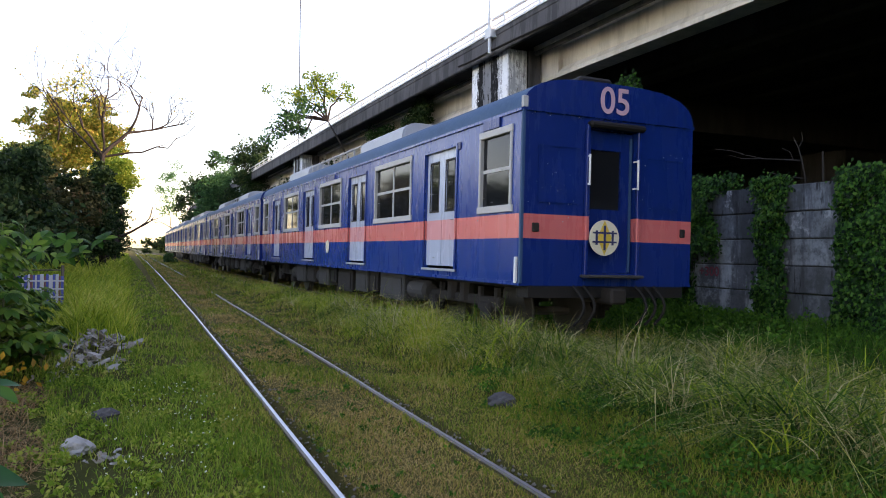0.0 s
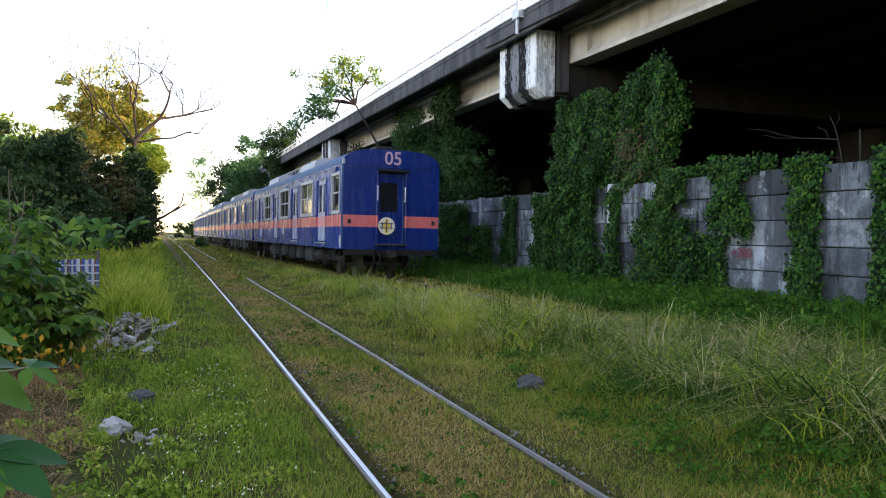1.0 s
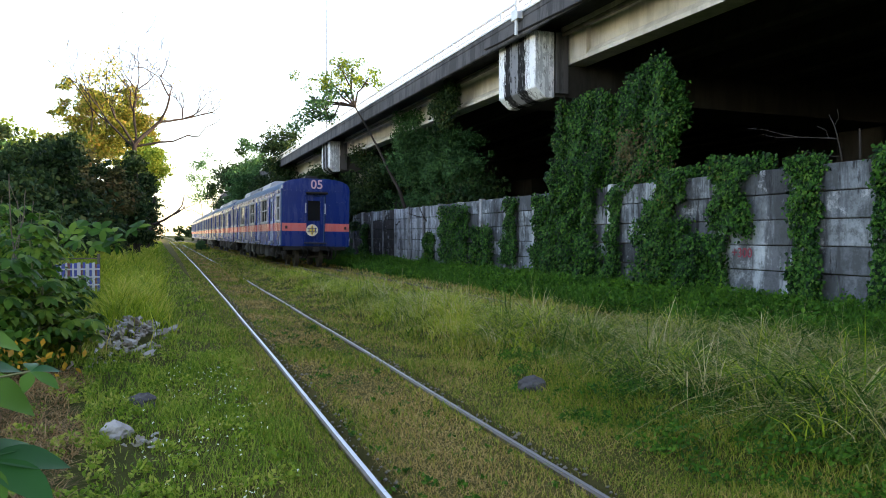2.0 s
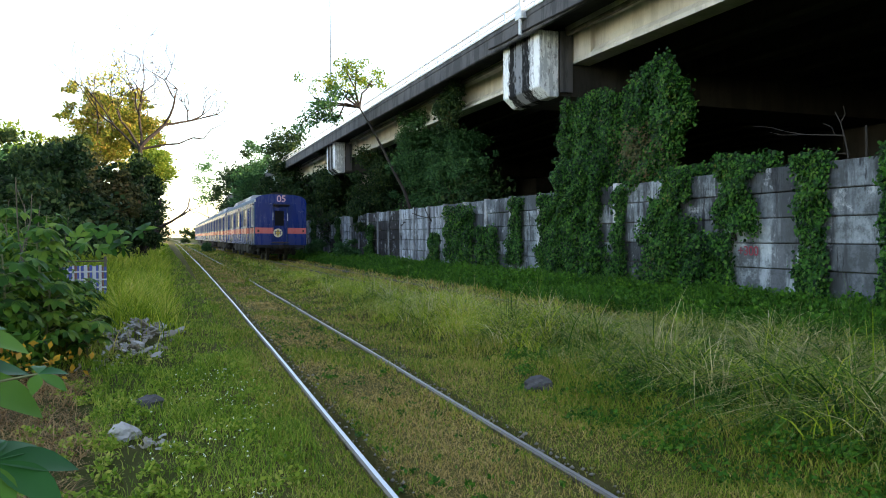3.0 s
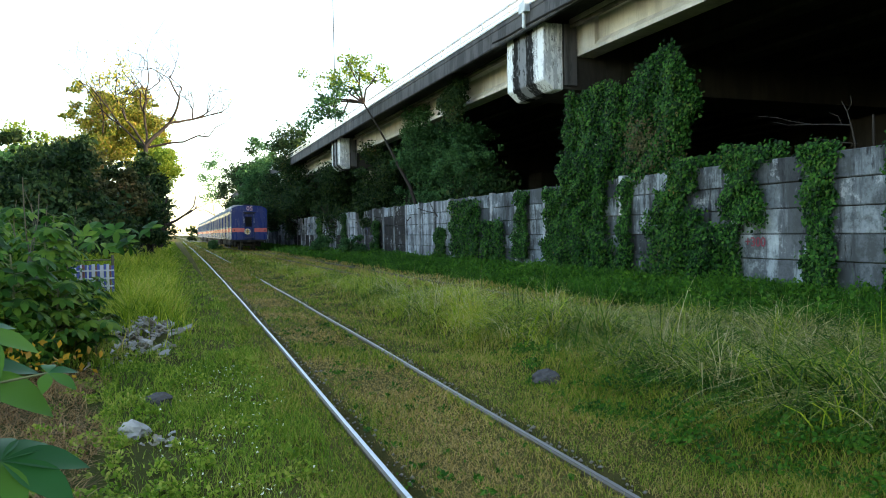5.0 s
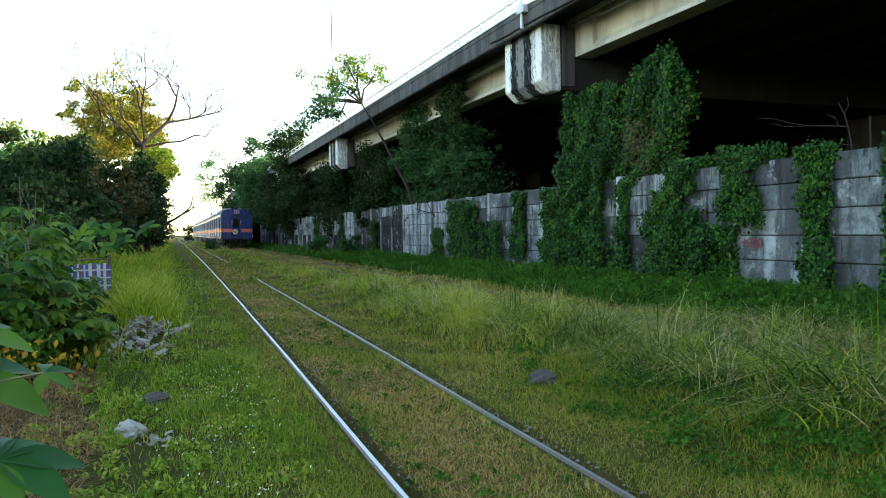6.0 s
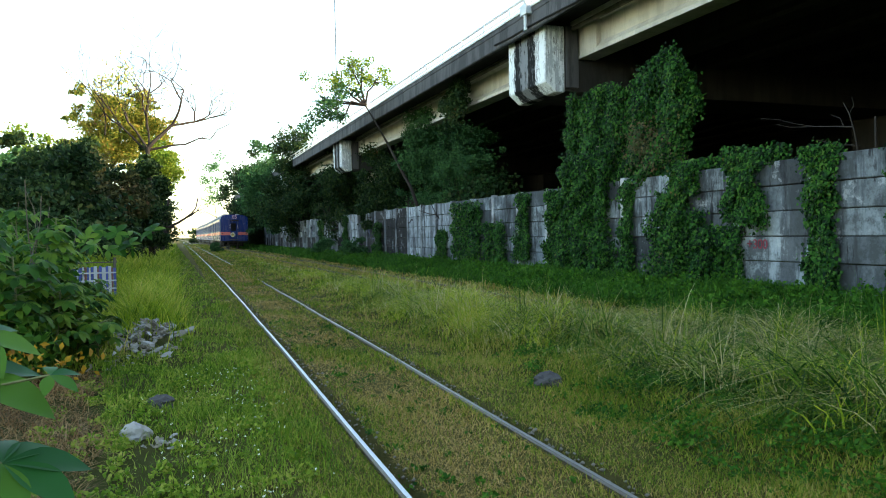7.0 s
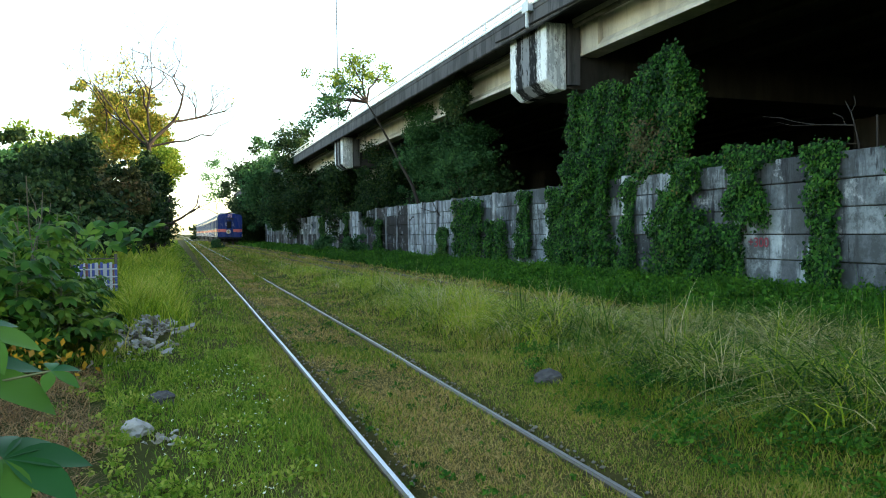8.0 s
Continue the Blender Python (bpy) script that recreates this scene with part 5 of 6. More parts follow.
def left_trees():
    spec = [
        ("dense dark-leaved tree beside the track", (-3.6, 27), 2.6, 0.16, sprays((-3.8, 27, 3.0), (1.7, 2.6, 1.9), 24, 0.6), 17000, 0.17, "dusk"),
        ("dense dark-leaved tree overhanging the verge", (-2.8, 36), 3.0, 0.2, sprays((-3.2, 36, 3.3), (1.8, 3.4, 2.5), 28, 0.65), 19000, 0.19, "olive"),
        ("broad dark-green tree with drooping twigs", (-1.6, 47), 3.6, 0.22, sprays((-1.3, 44, 3.2), (1.2, 3.6, 2.7), 28, 0.6), 17000, 0.19, "dusk"),
        ("tall tree with golden sunlit leaves", (-4.6, 46), 4.5, 0.25, sprays((-3.1, 48, 7.7), (2.8, 3, 2.5), 54, 0.6), 26000, 0.16, "gold"),
        ("leafy tree at the bend with yellow-green crown", (-0.6, 62), 4.5, 0.22, sprays((-0.9, 58, 6.8), (1.5, 3, 2.6), 20, 0.8), 13000, 0.19, "fresh"),
        ("yellow-green bough in the low sun", (-0.9, 56), 4.5, 0.15, sprays((-0.4, 56, 6.0), (0.9, 2, 1.9), 14, 0.6), 6000, 0.17, "fresh"),
        ("dark tree lining the far track", (-1.4, 72), 4.0, 0.25, sprays((-1.5, 72, 4.2), (1.6, 6, 4.2), 18, 1.1), 17000, 0.25, "dusk"),
        ("dark tree lining the far track", (-2.4, 95), 4.0, 0.25, sprays((-2.3, 95, 4.0), (2.2, 8, 4.0), 16, 1.4), 12000, 0.32, "dusk"),
        ("dark shrubby tree behind the verge", (-6.4, 30), 2.6, 0.18, sprays((-6.6, 30, 3.4), (2.0, 2.6, 2.0), 26, 0.6), 13000, 0.19, "feather"),
        ("yellow-green tree catching the low sun", (-7.0, 38), 3.6, 0.2, sprays((-5.9, 38, 4.9), (1.9, 2.4, 1.3), 14, 0.6), 8000, 0.15, "fresh"),
        ("dark shrubby tree behind the verge", (-9.5, 34), 3.0, 0.18, sprays((-9.6, 36, 3.0), (2.6, 3, 2.1), 16, 0.9), 14000, 0.18, "dusk"),
    ]
    for label, base, h, r, cl, n, size, mt in spec:
        tree(label, base, h, r, cl, n, size, mt)
    # thicket that closes the foot of the trees
    cl = []
    for k in range(120):
        y = rng.uniform(22, 75)
        x = -1.2 - 0.016 * y - rng.random() ** 1.2 * 0.26 * y
        q = rng.uniform(0.7, 1.3)
        cl.append((x, y, rng.uniform(0.5, 2.3), q, q, q))
    v, t = leaves(clump_points(cl, 42000), 0.19, 0.2)
    tagged(new("thicket", arrays_mesh("thicket", v, t, M["dusk"])), "dark thicket at the foot of the trees", "thicket", kind="stuff")
    # the half-bare tree that rises above the rest
    held = rng.bit_generator.state
    rng.bit_generator.state = np.random.default_rng(21).bit_generator.state
    t = empty("tree", "almost leafless tree with wide bare branches", "tree")
    bm, ends = bmesh.new(), []
    rod(bm, (-0.95, 44, 0), (-1.05, 44, 6.4), 0.20, 0.12, n=10)
    for at, d, ln, r, dep in (((-1.05, 44, 6.3), (0.62, 0.1, 0.9), 1.75, 0.105, 6), ((-1.05, 44, 6.3), (-0.55, 0, 1.0), 1.6, 0.07, 6), ((-1.0, 44, 6.35), (0.1, 0.3, 1.2), 1.6, 0.075, 6),
                              ((-1.0, 44, 6.2), (-1.0, 0.1, 0.75), 1.6, 0.06, 4), ((-3.3, 45.5, 7.2), (0.1, 0, 1.2), 1.35, 0.045, 4), ((-2.5, 45.5, 7.4), (-0.3, 0, 1.2), 1.1, 0.035, 4)):
        limb(bm, at, d, ln * 1.12, r * 1.1, dep, 0.2, 2, ends, 0.86)
    p = Vector((-1.0, 44, 6.25))
    for q, r in (((0.3, 44, 6.55), 0.06), ((0.95, 44, 6.62), 0.05), ((1.7, 44, 6.98), 0.042), ((2.3, 44, 6.94), 0.035), ((2.7, 44, 7.5), 0.028), ((3.3, 44, 7.8), 0.022), ((3.75, 44, 8.35), 0.016)):
        rod(bm, p, q, r * 1.15, r, n=6)
        p = Vector(q)
    limb(bm, (1.7, 44, 6.98), (1, 0, 0.3), 0.6, 0.022, 1, 0.3, 2)
    limb(bm, (2.7, 44, 7.5), (0.1, 0, 1), 0.4, 0.016, 1, 0.3, 2)
    part("trunk", bm, M["bark"], t)
    pts = np.array(ends)
    few = pts[::4] + rng.normal(0, 0.25, (len(pts[::4]), 3))
    west = np.repeat(pts[(pts[:, 0] < -1.6) & (pts[:, 2] < 10.6)], 4, axis=0)
    west = west + rng.normal(0, 0.22, west.shape)
    v, tr = leaves(np.concatenate([few, west]), 0.13)
    ob = new("crown", arrays_mesh("crown", v, tr, M["gold"]))
    ob.parent = t
    ob["label"] = "sparse yellowing leaves"
    rng.bit_generator.state = held


left_trees()


def right_trees():
    spec = [
        ("dark bushy tree behind the wall", (12.3, 29), 2.5, 0.12, sprays((11.9, 29, 4.2), (0.9, 2.2, 2.2), 26, 0.5), 22000, 0.12, "feather"),
        ("feathery dark-green tree behind the wall", (12.4, 34.5), 3.0, 0.14, sprays((12.1, 34.5, 5.0), (1.1, 2.6, 2.5), 24, 0.7), 26000, 0.13, "feather"),
        ("dark tree leaning over the wall", (12.6, 41), 3.0, 0.15, sprays((11.8, 41, 4.2), (1.5, 3, 2.4), 18, 0.8), 20000, 0.15, "dusk"),
        ("dark tree leaning over the wall", (12.4, 50), 3.2, 0.18, sprays((11.6, 51, 4.6), (1.8, 4, 3.0), 18, 1.0), 20000, 0.18, "dusk"),
        ("large dark tree overhanging the far track", (11.8, 66), 4.0, 0.25, sprays((10.6, 66, 5.6), (2.4, 5, 4.0), 20, 1.3), 22000, 0.22, "dusk"),
        # lighter leaves on the next one: distance haze put into its colour
        ("large dark tree overhanging the far track", (11.4, 80), 4.5, 0.28, sprays((10.2, 80, 6.2), (2.6, 5, 4.6), 20, 1.5), 20000, 0.26, "feather"),
        ("large dark tree overhanging the far track", (11.4, 98), 5.0, 0.3, sprays((11.2, 98, 6.6), (2.8, 6, 5.2), 20, 1.7), 17000, 0.32, "dusk"),
        ("large dark tree overhanging the far track", (11.4, 124), 5.0, 0.3, sprays((12.4, 124, 7.0), (3.2, 8, 5.8), 20, 2.0), 14000, 0.4, "dusk"),
        ("thin pale tree against the sky", (10.5, 145), 7.0, 0.3, sprays((8.6, 145, 11), (3.4, 5, 6.0), 18, 1.0), 1700, 0.36, "feather"),
        ("low trees at the end of the line", (9.5, 190), 3.0, 0.3, sprays((9.5, 190, 2.0), (5, 6, 2.2), 12, 1.6), 3000, 0.7, "dusk"),
    ]
    for label, base, h, r, cl, n, size, mt in spec:
        tree(label, base, h, r, cl, n, size, mt)
    for at, rad, n, label in (((9.4, 40, 0.55), (0.8, 0.9, 0.75), 2600, "small dark bush at the foot of the wall"), ((3.95, 73, 0.45), (0.65, 0.8, 0.6), 1500, "small dark bush beside the far track"),
                              ((9.8, 50, 0.5), (0.7, 1.2, 0.6), 1800, "small dark bush at the foot of the wall")):
        tree(label, at[:2], 0.5, 0.03, sprays(at, rad, 8, 0.3), n, 0.13, "feather", category="bush", twigs=1)
    cl = [(10.9 + rng.normal(0, 0.2), 27.5 + rng.normal(0, 0.9), 6.7 + rng.normal(0, 0.35), 0.35, 0.35, 0.4) for _ in range(14)]
    v, tt = leaves(clump_points(cl, 2600), 0.14, 0.9)
    tagged(new("hanging_plant", arrays_mesh("hanging_plant", v, tt, M["dusk"])), "dark plant hanging from the viaduct edge", "plant")
    # slender tree in front of the parapet
    t = empty("tree", "slender leaning tree with sparse sunlit leaf tufts", "tree")
    bm = bmesh.new()
    pts = [(11.2, 32.8, 0), (11.1, 33.1, 2.4), (10.95, 33.7, 3.5), (10.6, 34.6, 4.7), (10.45, 35.6, 5.7), (10.1, 36.2, 6.7), (9.6, 37, 8.0)]
    for k, (a, b) in enumerate(zip(pts, pts[1:])):
        rod(bm, a, b, 0.10 - 0.011 * k, 0.089 - 0.011 * k, n=9)
    cl, high = [], []
    fork = Vector(pts[-1])
    boughs = [((9.3, 37, 9.2), (8.6, 37, 10.5)), ((9.4, 37.1, 9.0), (9.5, 37.2, 10.4)), ((9.8, 37.1, 8.9), (10.6, 37.4, 9.9)), ((8.8, 37, 8.5), (7.7, 37.4, 9.6)),
              ((8.5, 37.2, 8.2), (6.9, 37.6, 8.6)), ((8.2, 37.2, 8.1), (6.3, 37.6, 7.2)), ((8.7, 37, 8.2), (7.5, 37.2, 7.5)), ((9.0, 37, 8.8), (8.3, 37.2, 9.2))]
    for m, q in boughs:
        m, q = fork.lerp(Vector(m), 0.84), fork.lerp(Vector(q), 0.84)
        n = m.lerp(q, 0.5) + Vector(rng.normal(0, 0.18, 3))
        for a, b, r0, r1 in ((fork, m, 0.06, 0.045), (m, n, 0.045, 0.035), (n, q, 0.035, 0.02)):
            rod(bm, a, b, r0, r1, n=6, caps=False)
        for _ in range(9):
            s0 = m.lerp(q, rng.uniform(0.5, 1.0))
            e = s0 + Vector(rng.normal(0, 0.42, 3))
            rod(bm, s0, e, 0.018, 0.009, n=4)
            # tufts above 8.8 m turn yellow-green: sunlight put into the leaf colour
            (high if e.z > 8.8 else cl).append((*e, 0.36, 0.36, 0.30))
    part("trunk", bm, M["bark"], t)
    crown("crown", cl, 2100, 0.14, "feather", t, "dark leaf tufts")
    crown("crown", high, 1800, 0.14, "fresh", t, "sunlit yellow-green leaf tufts")
    # bare sticks by the pier opening
    t = empty("dead_branch", "bare dry branches behind the wall", "branch")
    for pts, r in ((((12.0, 10.08, 2.0), (12.0, 10.14, 2.85), (12.0, 10.22, 3.2), (12.0, 10.30, 3.45), (12.02, 10.44, 3.68)), 0.022),
                   (((12.0, 10.22, 3.2), (12.0, 10.6, 3.26), (12.0, 11.1, 3.33), (12.0, 11.6, 3.46), (12.0, 12.0, 3.60), (12.0, 12.5, 3.70)), 0.018),
                   (((12.0, 11.1, 3.33), (12.0, 11.7, 3.40), (12.02, 12.1, 3.52)), 0.010), (((12.0, 10.42, 3.23), (12.0, 10.5, 3.4), (12.0, 10.7, 3.5)), 0.010),
                   (((12.0, 10.30, 3.45), (12.0, 10.2, 3.6), (12.0, 10.24, 3.75)), 0.010), (((12.02, 10.1, 2.84), (12.0, 10.6, 2.92), (12.0, 11.05, 3.06)), 0.012),
                   (((12.0, 9.74, 2.0), (12.0, 9.75, 3.0), (12.0, 9.76, 3.33)), 0.032)):
        bm = bmesh.new()
        for p, q in zip(pts, pts[1:]):
            rod(bm, p, q, r * 0.75, r * 0.62, n=6)
            r *= 0.83
        part("stick", bm, M["deadwood"], t)
    cl = []
    for k in range(90):
        y = 27 + 75 * rng.random() ** 1.3
        q = rng.uniform(0.6, 1.1)
        cl.append((rng.uniform(11.7, 13.2), y, rng.uniform(1.2, 3.6), q, q, q))
    for k in range(40):
        q = rng.uniform(0.8, 1.4)
        cl.append((rng.uniform(10.0, 13.0), rng.uniform(90, 160), rng.uniform(0.3, 2.6), q, q * 1.4, q))
    v, tt = leaves(clump_points(cl, 46000), 0.19, 0.2)
    tagged(new("thicket", arrays_mesh("thicket", v, tt, M["dusk"])), "dark thicket behind the wall", "thicket", kind="stuff")


right_trees()


def low_weeds():
    """Broad-leaved weeds in drifts: by the wall, and near the near rail."""
    cl = []
    for k in range(420):
        y = 3 + 40 * rng.random() ** 1.6
        x = rng.uniform(7.7, 10.7)
        q = rng.uniform(0.16, 0.36)
        cl.append((x, y, float(ground_z(x, y)) + q * 0.35, q, q, q * 0.8))
    v, t = leaves(clump_points(cl, 42000), 0.075, 0.1)
    tagged(new("wall_undergrowth", arrays_mesh("wall_undergrowth", v, t, M["weed"])), "low leafy green weeds along the wall", "weeds", kind="stuff")
    cl = []
    for k in range(380):
        y, x = rng.uniform(2.3, 7.5), rng.uniform(2.9, 6.0)
        q = rng.uniform(0.04, 0.16)
        cl.append((x, y, float(ground_z(x, y)) + q * 0.2, q, q, q * 0.42))
    for k in range(420):
        y, x = rng.uniform(2.2, 5.4), rng.uniform(2.7, 4.9)
        if rng.random() > float(smooth01((x - 2.6) / 1.2)) * float(smooth01((5.6 - y) / 1.2)) * (0.25 + 0.9 * float(patchy(x, y, 2.3))):
            continue
        q = rng.uniform(0.05, 0.18)
        cl.append((x, y, float(ground_z(x, y)) + q * 0.3, q, q, q * 0.5))
    for k in range(170):
        y = 2.6 + 10 * rng.random() ** 1.4
        x = float(track_mid(y)) + rng.uniform(-0.42, 0.42)
        q = rng.uniform(0.02, 0.06)
        cl.append((x, y, float(ground_z(x, y)) + q * 0.4, q, q, q * 0.5))
    v, t = leaves(clump_points(cl, 30000), 0.034, 0.1)
    cl = []
    for k in range(260):
        y = rng.uniform(3.0, 9.5)
        x = rng.uniform(-1.0, 0.75) + 0.012 * y
        q = rng.uniform(0.05, 0.11)
        cl.append((x, y, float(ground_z(x, y)) + q * 0.25, q, q, q * 0.6))
    v2, t2 = leaves(clump_points(cl, 13000), 0.034, 0.1)
    tagged(new("verge_weeds", arrays_mesh("verge_weeds", v2, t2, M["green_turf"])), "small leafy weeds in the verge turf", "weeds", kind="stuff")
    tagged(new("creeping_weeds", arrays_mesh("creeping_weeds", v, t, M["weed"])), "low creeping green weeds among the grass", "weeds", kind="stuff")


low_weeds()


def shingled(points, size):
    """Drooping leaves that lie outward over one another, towards -x."""
    n = len(points)
    s = size * rng.uniform(0.6, 1.35, n)[:, None]
    u = rng.normal(0, 0.45, (n, 3)) + np.array((-0.25, 0, -1.0))
    u /= np.linalg.norm(u, axis=1)[:, None]
    w = np.cross(u, rng.normal(0, 0.5, (n, 3)) + np.array((-1.0, -0.25, 0.5)))
    w /= np.linalg.norm(w, axis=1)[:, None]
    k = np.cross(u, w)
    V = np.stack([points - u * s * 0.42, points + w * s * 0.46 - u * s * 0.12 + k * s * 0.12, points + u * s * 0.6, points - w * s * 0.46 - u * s * 0.12 + k * s * 0.12], 1)
    T = np.array([(0, 1, 2), (0, 2, 3)])
    return V.reshape(-1, 3), (np.arange(n)[:, None, None] * 4 + T[None]).reshape(-1, 3)


def hanging(name, label, boxes_, n, size, material, category="vine"):
    """Leaves over flat patches (x, y0, y1, z0, z1, thickness) with frayed edges."""
    b = np.array(boxes_, float)
    area = (b[:, 2] - b[:, 1]) * (b[:, 4] - b[:, 3])
    i = rng.choice(len(b), n, p=area / area.sum())
    u, w = rng.random(n), rng.random(n)
    y = b[i, 1] + (b[i, 2] - b[i, 1]) * u + rng.normal(0, 0.06, n)
    z = b[i, 3] + (b[i, 4] - b[i, 3]) * w + rng.normal(0, 0.06, n)
    fold = 0.5 + 0.5 * np.sin(y * 5 + 2 * np.sin(z * 3)) * np.sin(z * 4 + y)
    x = b[i, 0] - b[i, 5] * (0.12 + 1.35 * fold) * rng.random(n) ** 0.6
    v, t = shingled(np.stack([x, y, z], -1), size)
    vine = empty(name, label, category, "vines on the wall")
    part("foliage", arrays_mesh("foliage", v, t, M[material]), None, vine)
    for bx, y0, y1, z0, z1, th in boxes_[:3]:
        bm = bmesh.new()
        p = Vector((bx - 0.015, (y0 + y1) / 2, max(z0 - 0.25, 0.0)))
        for k in range(8):
            q = Vector((bx - 0.015 - 0.02 * (k % 2), (y0 + y1) / 2 + rng.normal(0, 0.12 * (y1 - y0)), p.z + (z1 - max(z0 - 0.25, 0.0)) / 8))
            rod(bm, p, q, 0.014, 0.012, n=5, caps=False)
            p = q
        part("stem", bm, M["bark"], vine)
    return vine


def build_vines():
    W = WALL_X - 0.03
    cols = [(5.9, 0.55, 0.1, 2.7), (7.95, 0.75, 0.0, 2.75), (9.75, 0.5, 0.15, 2.72), (11.65, 0.75, 1.5, 2.75), (15.6, 0.34, 0.4, 2.5), (21.4, 0.7, 0.5, 2.5),
            (19.1, 1.0, 0.4, 2.5), (29.0, 0.8, 0.2, 1.4), (39, 0.9, 0.2, 1.9), (47, 0.8, 0.2, 2.5), (55, 1.2, 0.2, 2.4)]
    for y, w, z0, z1 in cols:
        bx = [(W, y - w / 2, y + w / 2, z0, z1, 0.22), (W, y - w * 0.7, y + w * 0.65, z0, z0 + 0.6, 0.25), (W + 0.1, y - w * 0.65, y + w * 0.65, z1 - 0.25, z1 + 0.02, 0.3)]
        hanging("climbing_vine", "green climbing vine over a wall post", bx, int(3600 * w * (z1 - z0) + 400), 0.068, "ivy")
    hanging("climbing_vine", "thick mat of green vine sprawling down the wall", [(W, 12.3, 14.3, 0.2, 1.1, 0.5), (W, 12.7, 14.35, 1.0, 1.7, 0.45), (W, 13.3, 14.3, 1.5, 2.2, 0.3),
            (W, 12.95, 13.95, 2.1, 2.7, 0.28), (W, 11.7, 12.6, 0.2, 1.35, 0.4), (W, 11.05, 11.3, 1.35, 1.85, 0.2)], 14000, 0.068, "ivy")
    hanging("climbing_vine", "ridge of vine lying along the wall top", [(W + 0.35, 10.7, 14.0, 2.6, 2.84, 0.4), (W + 0.5, 11.3, 12.4, 2.7, 2.95, 0.5)], 1800, 0.08, "ivy")
    hanging("climbing_vine", "thick curtain of green vine hanging over the wall", [(W, 16.4, 18.6, 0.2, 2.7, 0.35), (W + 0.05, 16.5, 18.7, 2.5, 3.4, 0.4), (W, 16.1, 17.0, 0.2, 1.0, 0.4)], 18000, 0.07, "ivy")
    hanging("climbing_vine", "low green vine on the wall", [(W, 24.8, 27.3, 0.4, 2.45, 0.3), (W, 22.7, 24.4, 0.3, 1.65, 0.3)], 9000, 0.08, "ivy")
    # a tall sheet of vine on an old frame just behind the wall
    vine = empty("vine_screen", "tall sheet of dense green vine behind the wall", "vine")
    n = 48000
    y = rng.uniform(13.55, 18.85, n)
    top = np.interp(y, [13.55, 13.75, 14.1, 14.7, 15.4, 15.7, 16.3, 17.3, 18.2, 18.85], [4.7, 5.2, 5.45, 5.40, 5.32, 4.98, 4.95, 5.20, 5.12, 4.6]) + 0.08 * np.sin(y * 9)
    low = np.interp(y, [13.55, 13.8, 14.1, 14.5], [4.1, 3.4, 2.9, 2.4])
    z = low + (top - low) * rng.random(n) ** 0.95
    fold = np.sin(y * 4.1 + 2 * np.sin(z * 2.3)) * np.sin(z * 3.7 + y * 1.3)
    x = 11.12 - 0.20 * fold - 0.10 * np.sin(y * 11 + 3 * np.sin(z * 5)) * np.sin(z * 9) - 0.22 * rng.random(n)
    brown = rng.random(n) < 0.9 * np.exp(-((y - 15.2) / 0.75) ** 2 - ((z - 3.35) / 0.55) ** 2)
    pts = np.stack([x, y + rng.normal(0, 0.07, n), z + rng.normal(0, 0.08, n)], -1)
    v, t = shingled(pts[~brown], 0.075)
    part("foliage", arrays_mesh("foliage", v, t, M["ivy"]), None, vine)
    v, t = shingled(pts[brown], 0.072)
    part("dry_foliage", arrays_mesh("dry_foliage", v, t, M["ivy_brown"]), None, vine, "browned dry leaves")
    for k in range(5):
        part("frame_post", boxed((11.30, 11.36, 14.5 + k, 14.56 + k, -0.3, 4.7)), M["grime"], vine)
    for z in (3.2, 4.4):
        part("frame_rail", boxed((11.364, 11.40, 14.4, 18.7, z, z + 0.06)), M["grime"], vine)


build_vines()


def hand_leaf(centre, normal, heading, length, lobes=6, steps=3):
    """A palmate leaf: long pointed lobes, folded along their midribs and drooping at the tip."""
    n = Vector(normal).normalized()
    a = Vector(heading)
    a = (a - n * a.dot(n)).normalized()
    b = n.cross(a)
    V, T = [], []
    for k in range(lobes):
        an = (k - (lobes - 1) / 2) * math.radians(250 / lobes)
        d = a * math.cos(an) + b * math.sin(an)
        s = d.cross(n)
        ln = length * (1 - 0.35 * abs(an) / 2.2) * (0.9 + 0.2 * rng.random())
        c, o = Vector(centre), len(V)
        for i in range(steps + 2):
            f = i / (steps + 1)
            wd = 0.30 * ln * math.sin(math.pi * f ** 1.25) ** 0.9 * (1 - 0.35 * f) if 0 < i <= steps else 0.0
            m = c + d * ln * f - n * ln * 0.28 * f * f
            V += [m - s * wd + n * wd * 0.22, m, m + s * wd + n * wd * 0.22]
        for i in range(steps + 1):
            p = o + 3 * i
            T += [(p, p + 1, p + 4), (p, p + 4, p + 3), (p + 1, p + 2, p + 5), (p + 1, p + 5, p + 4)]
    return np.array(V), np.array(T)


def hand_plant(label, base, height, count, length, group=""):
    p = empty("cassava_plant", label, "plant", group)
    bm, pieces = bmesh.new(), []
    bx, by = base
    gz = float(ground_z(bx, by))
    top = Vector((bx + rng.normal(0, 0.1), by + rng.normal(0, 0.1), gz + height))
    rod(bm, (bx, by, gz - 0.05), top, 0.016, 0.009, n=6)
    for k in range(count):
        f = rng.uniform(0.35, 1.0)
        s = Vector((bx, by, gz)).lerp(top, f)
        an = rng.uniform(0, 2 * math.pi)
        e = s + Vector((math.cos(an), math.sin(an), rng.uniform(0.0, 0.5))) * rng.uniform(0.12, 0.28)
        rod(bm, s, e, 0.004, 0.003, n=4, caps=False)
        pieces.append(hand_leaf(e, (math.cos(an) * 0.5, math.sin(an) * 0.5, 1), (math.cos(an), math.sin(an), -0.2), length * rng.uniform(0.7, 1.2)))
    part("stalk", bm, M["stem"], p)
    v, t = merged(pieces)
    ob = new("foliage", arrays_mesh("foliage", v, t, M["shrub"]))
    ob.parent = p
    return p


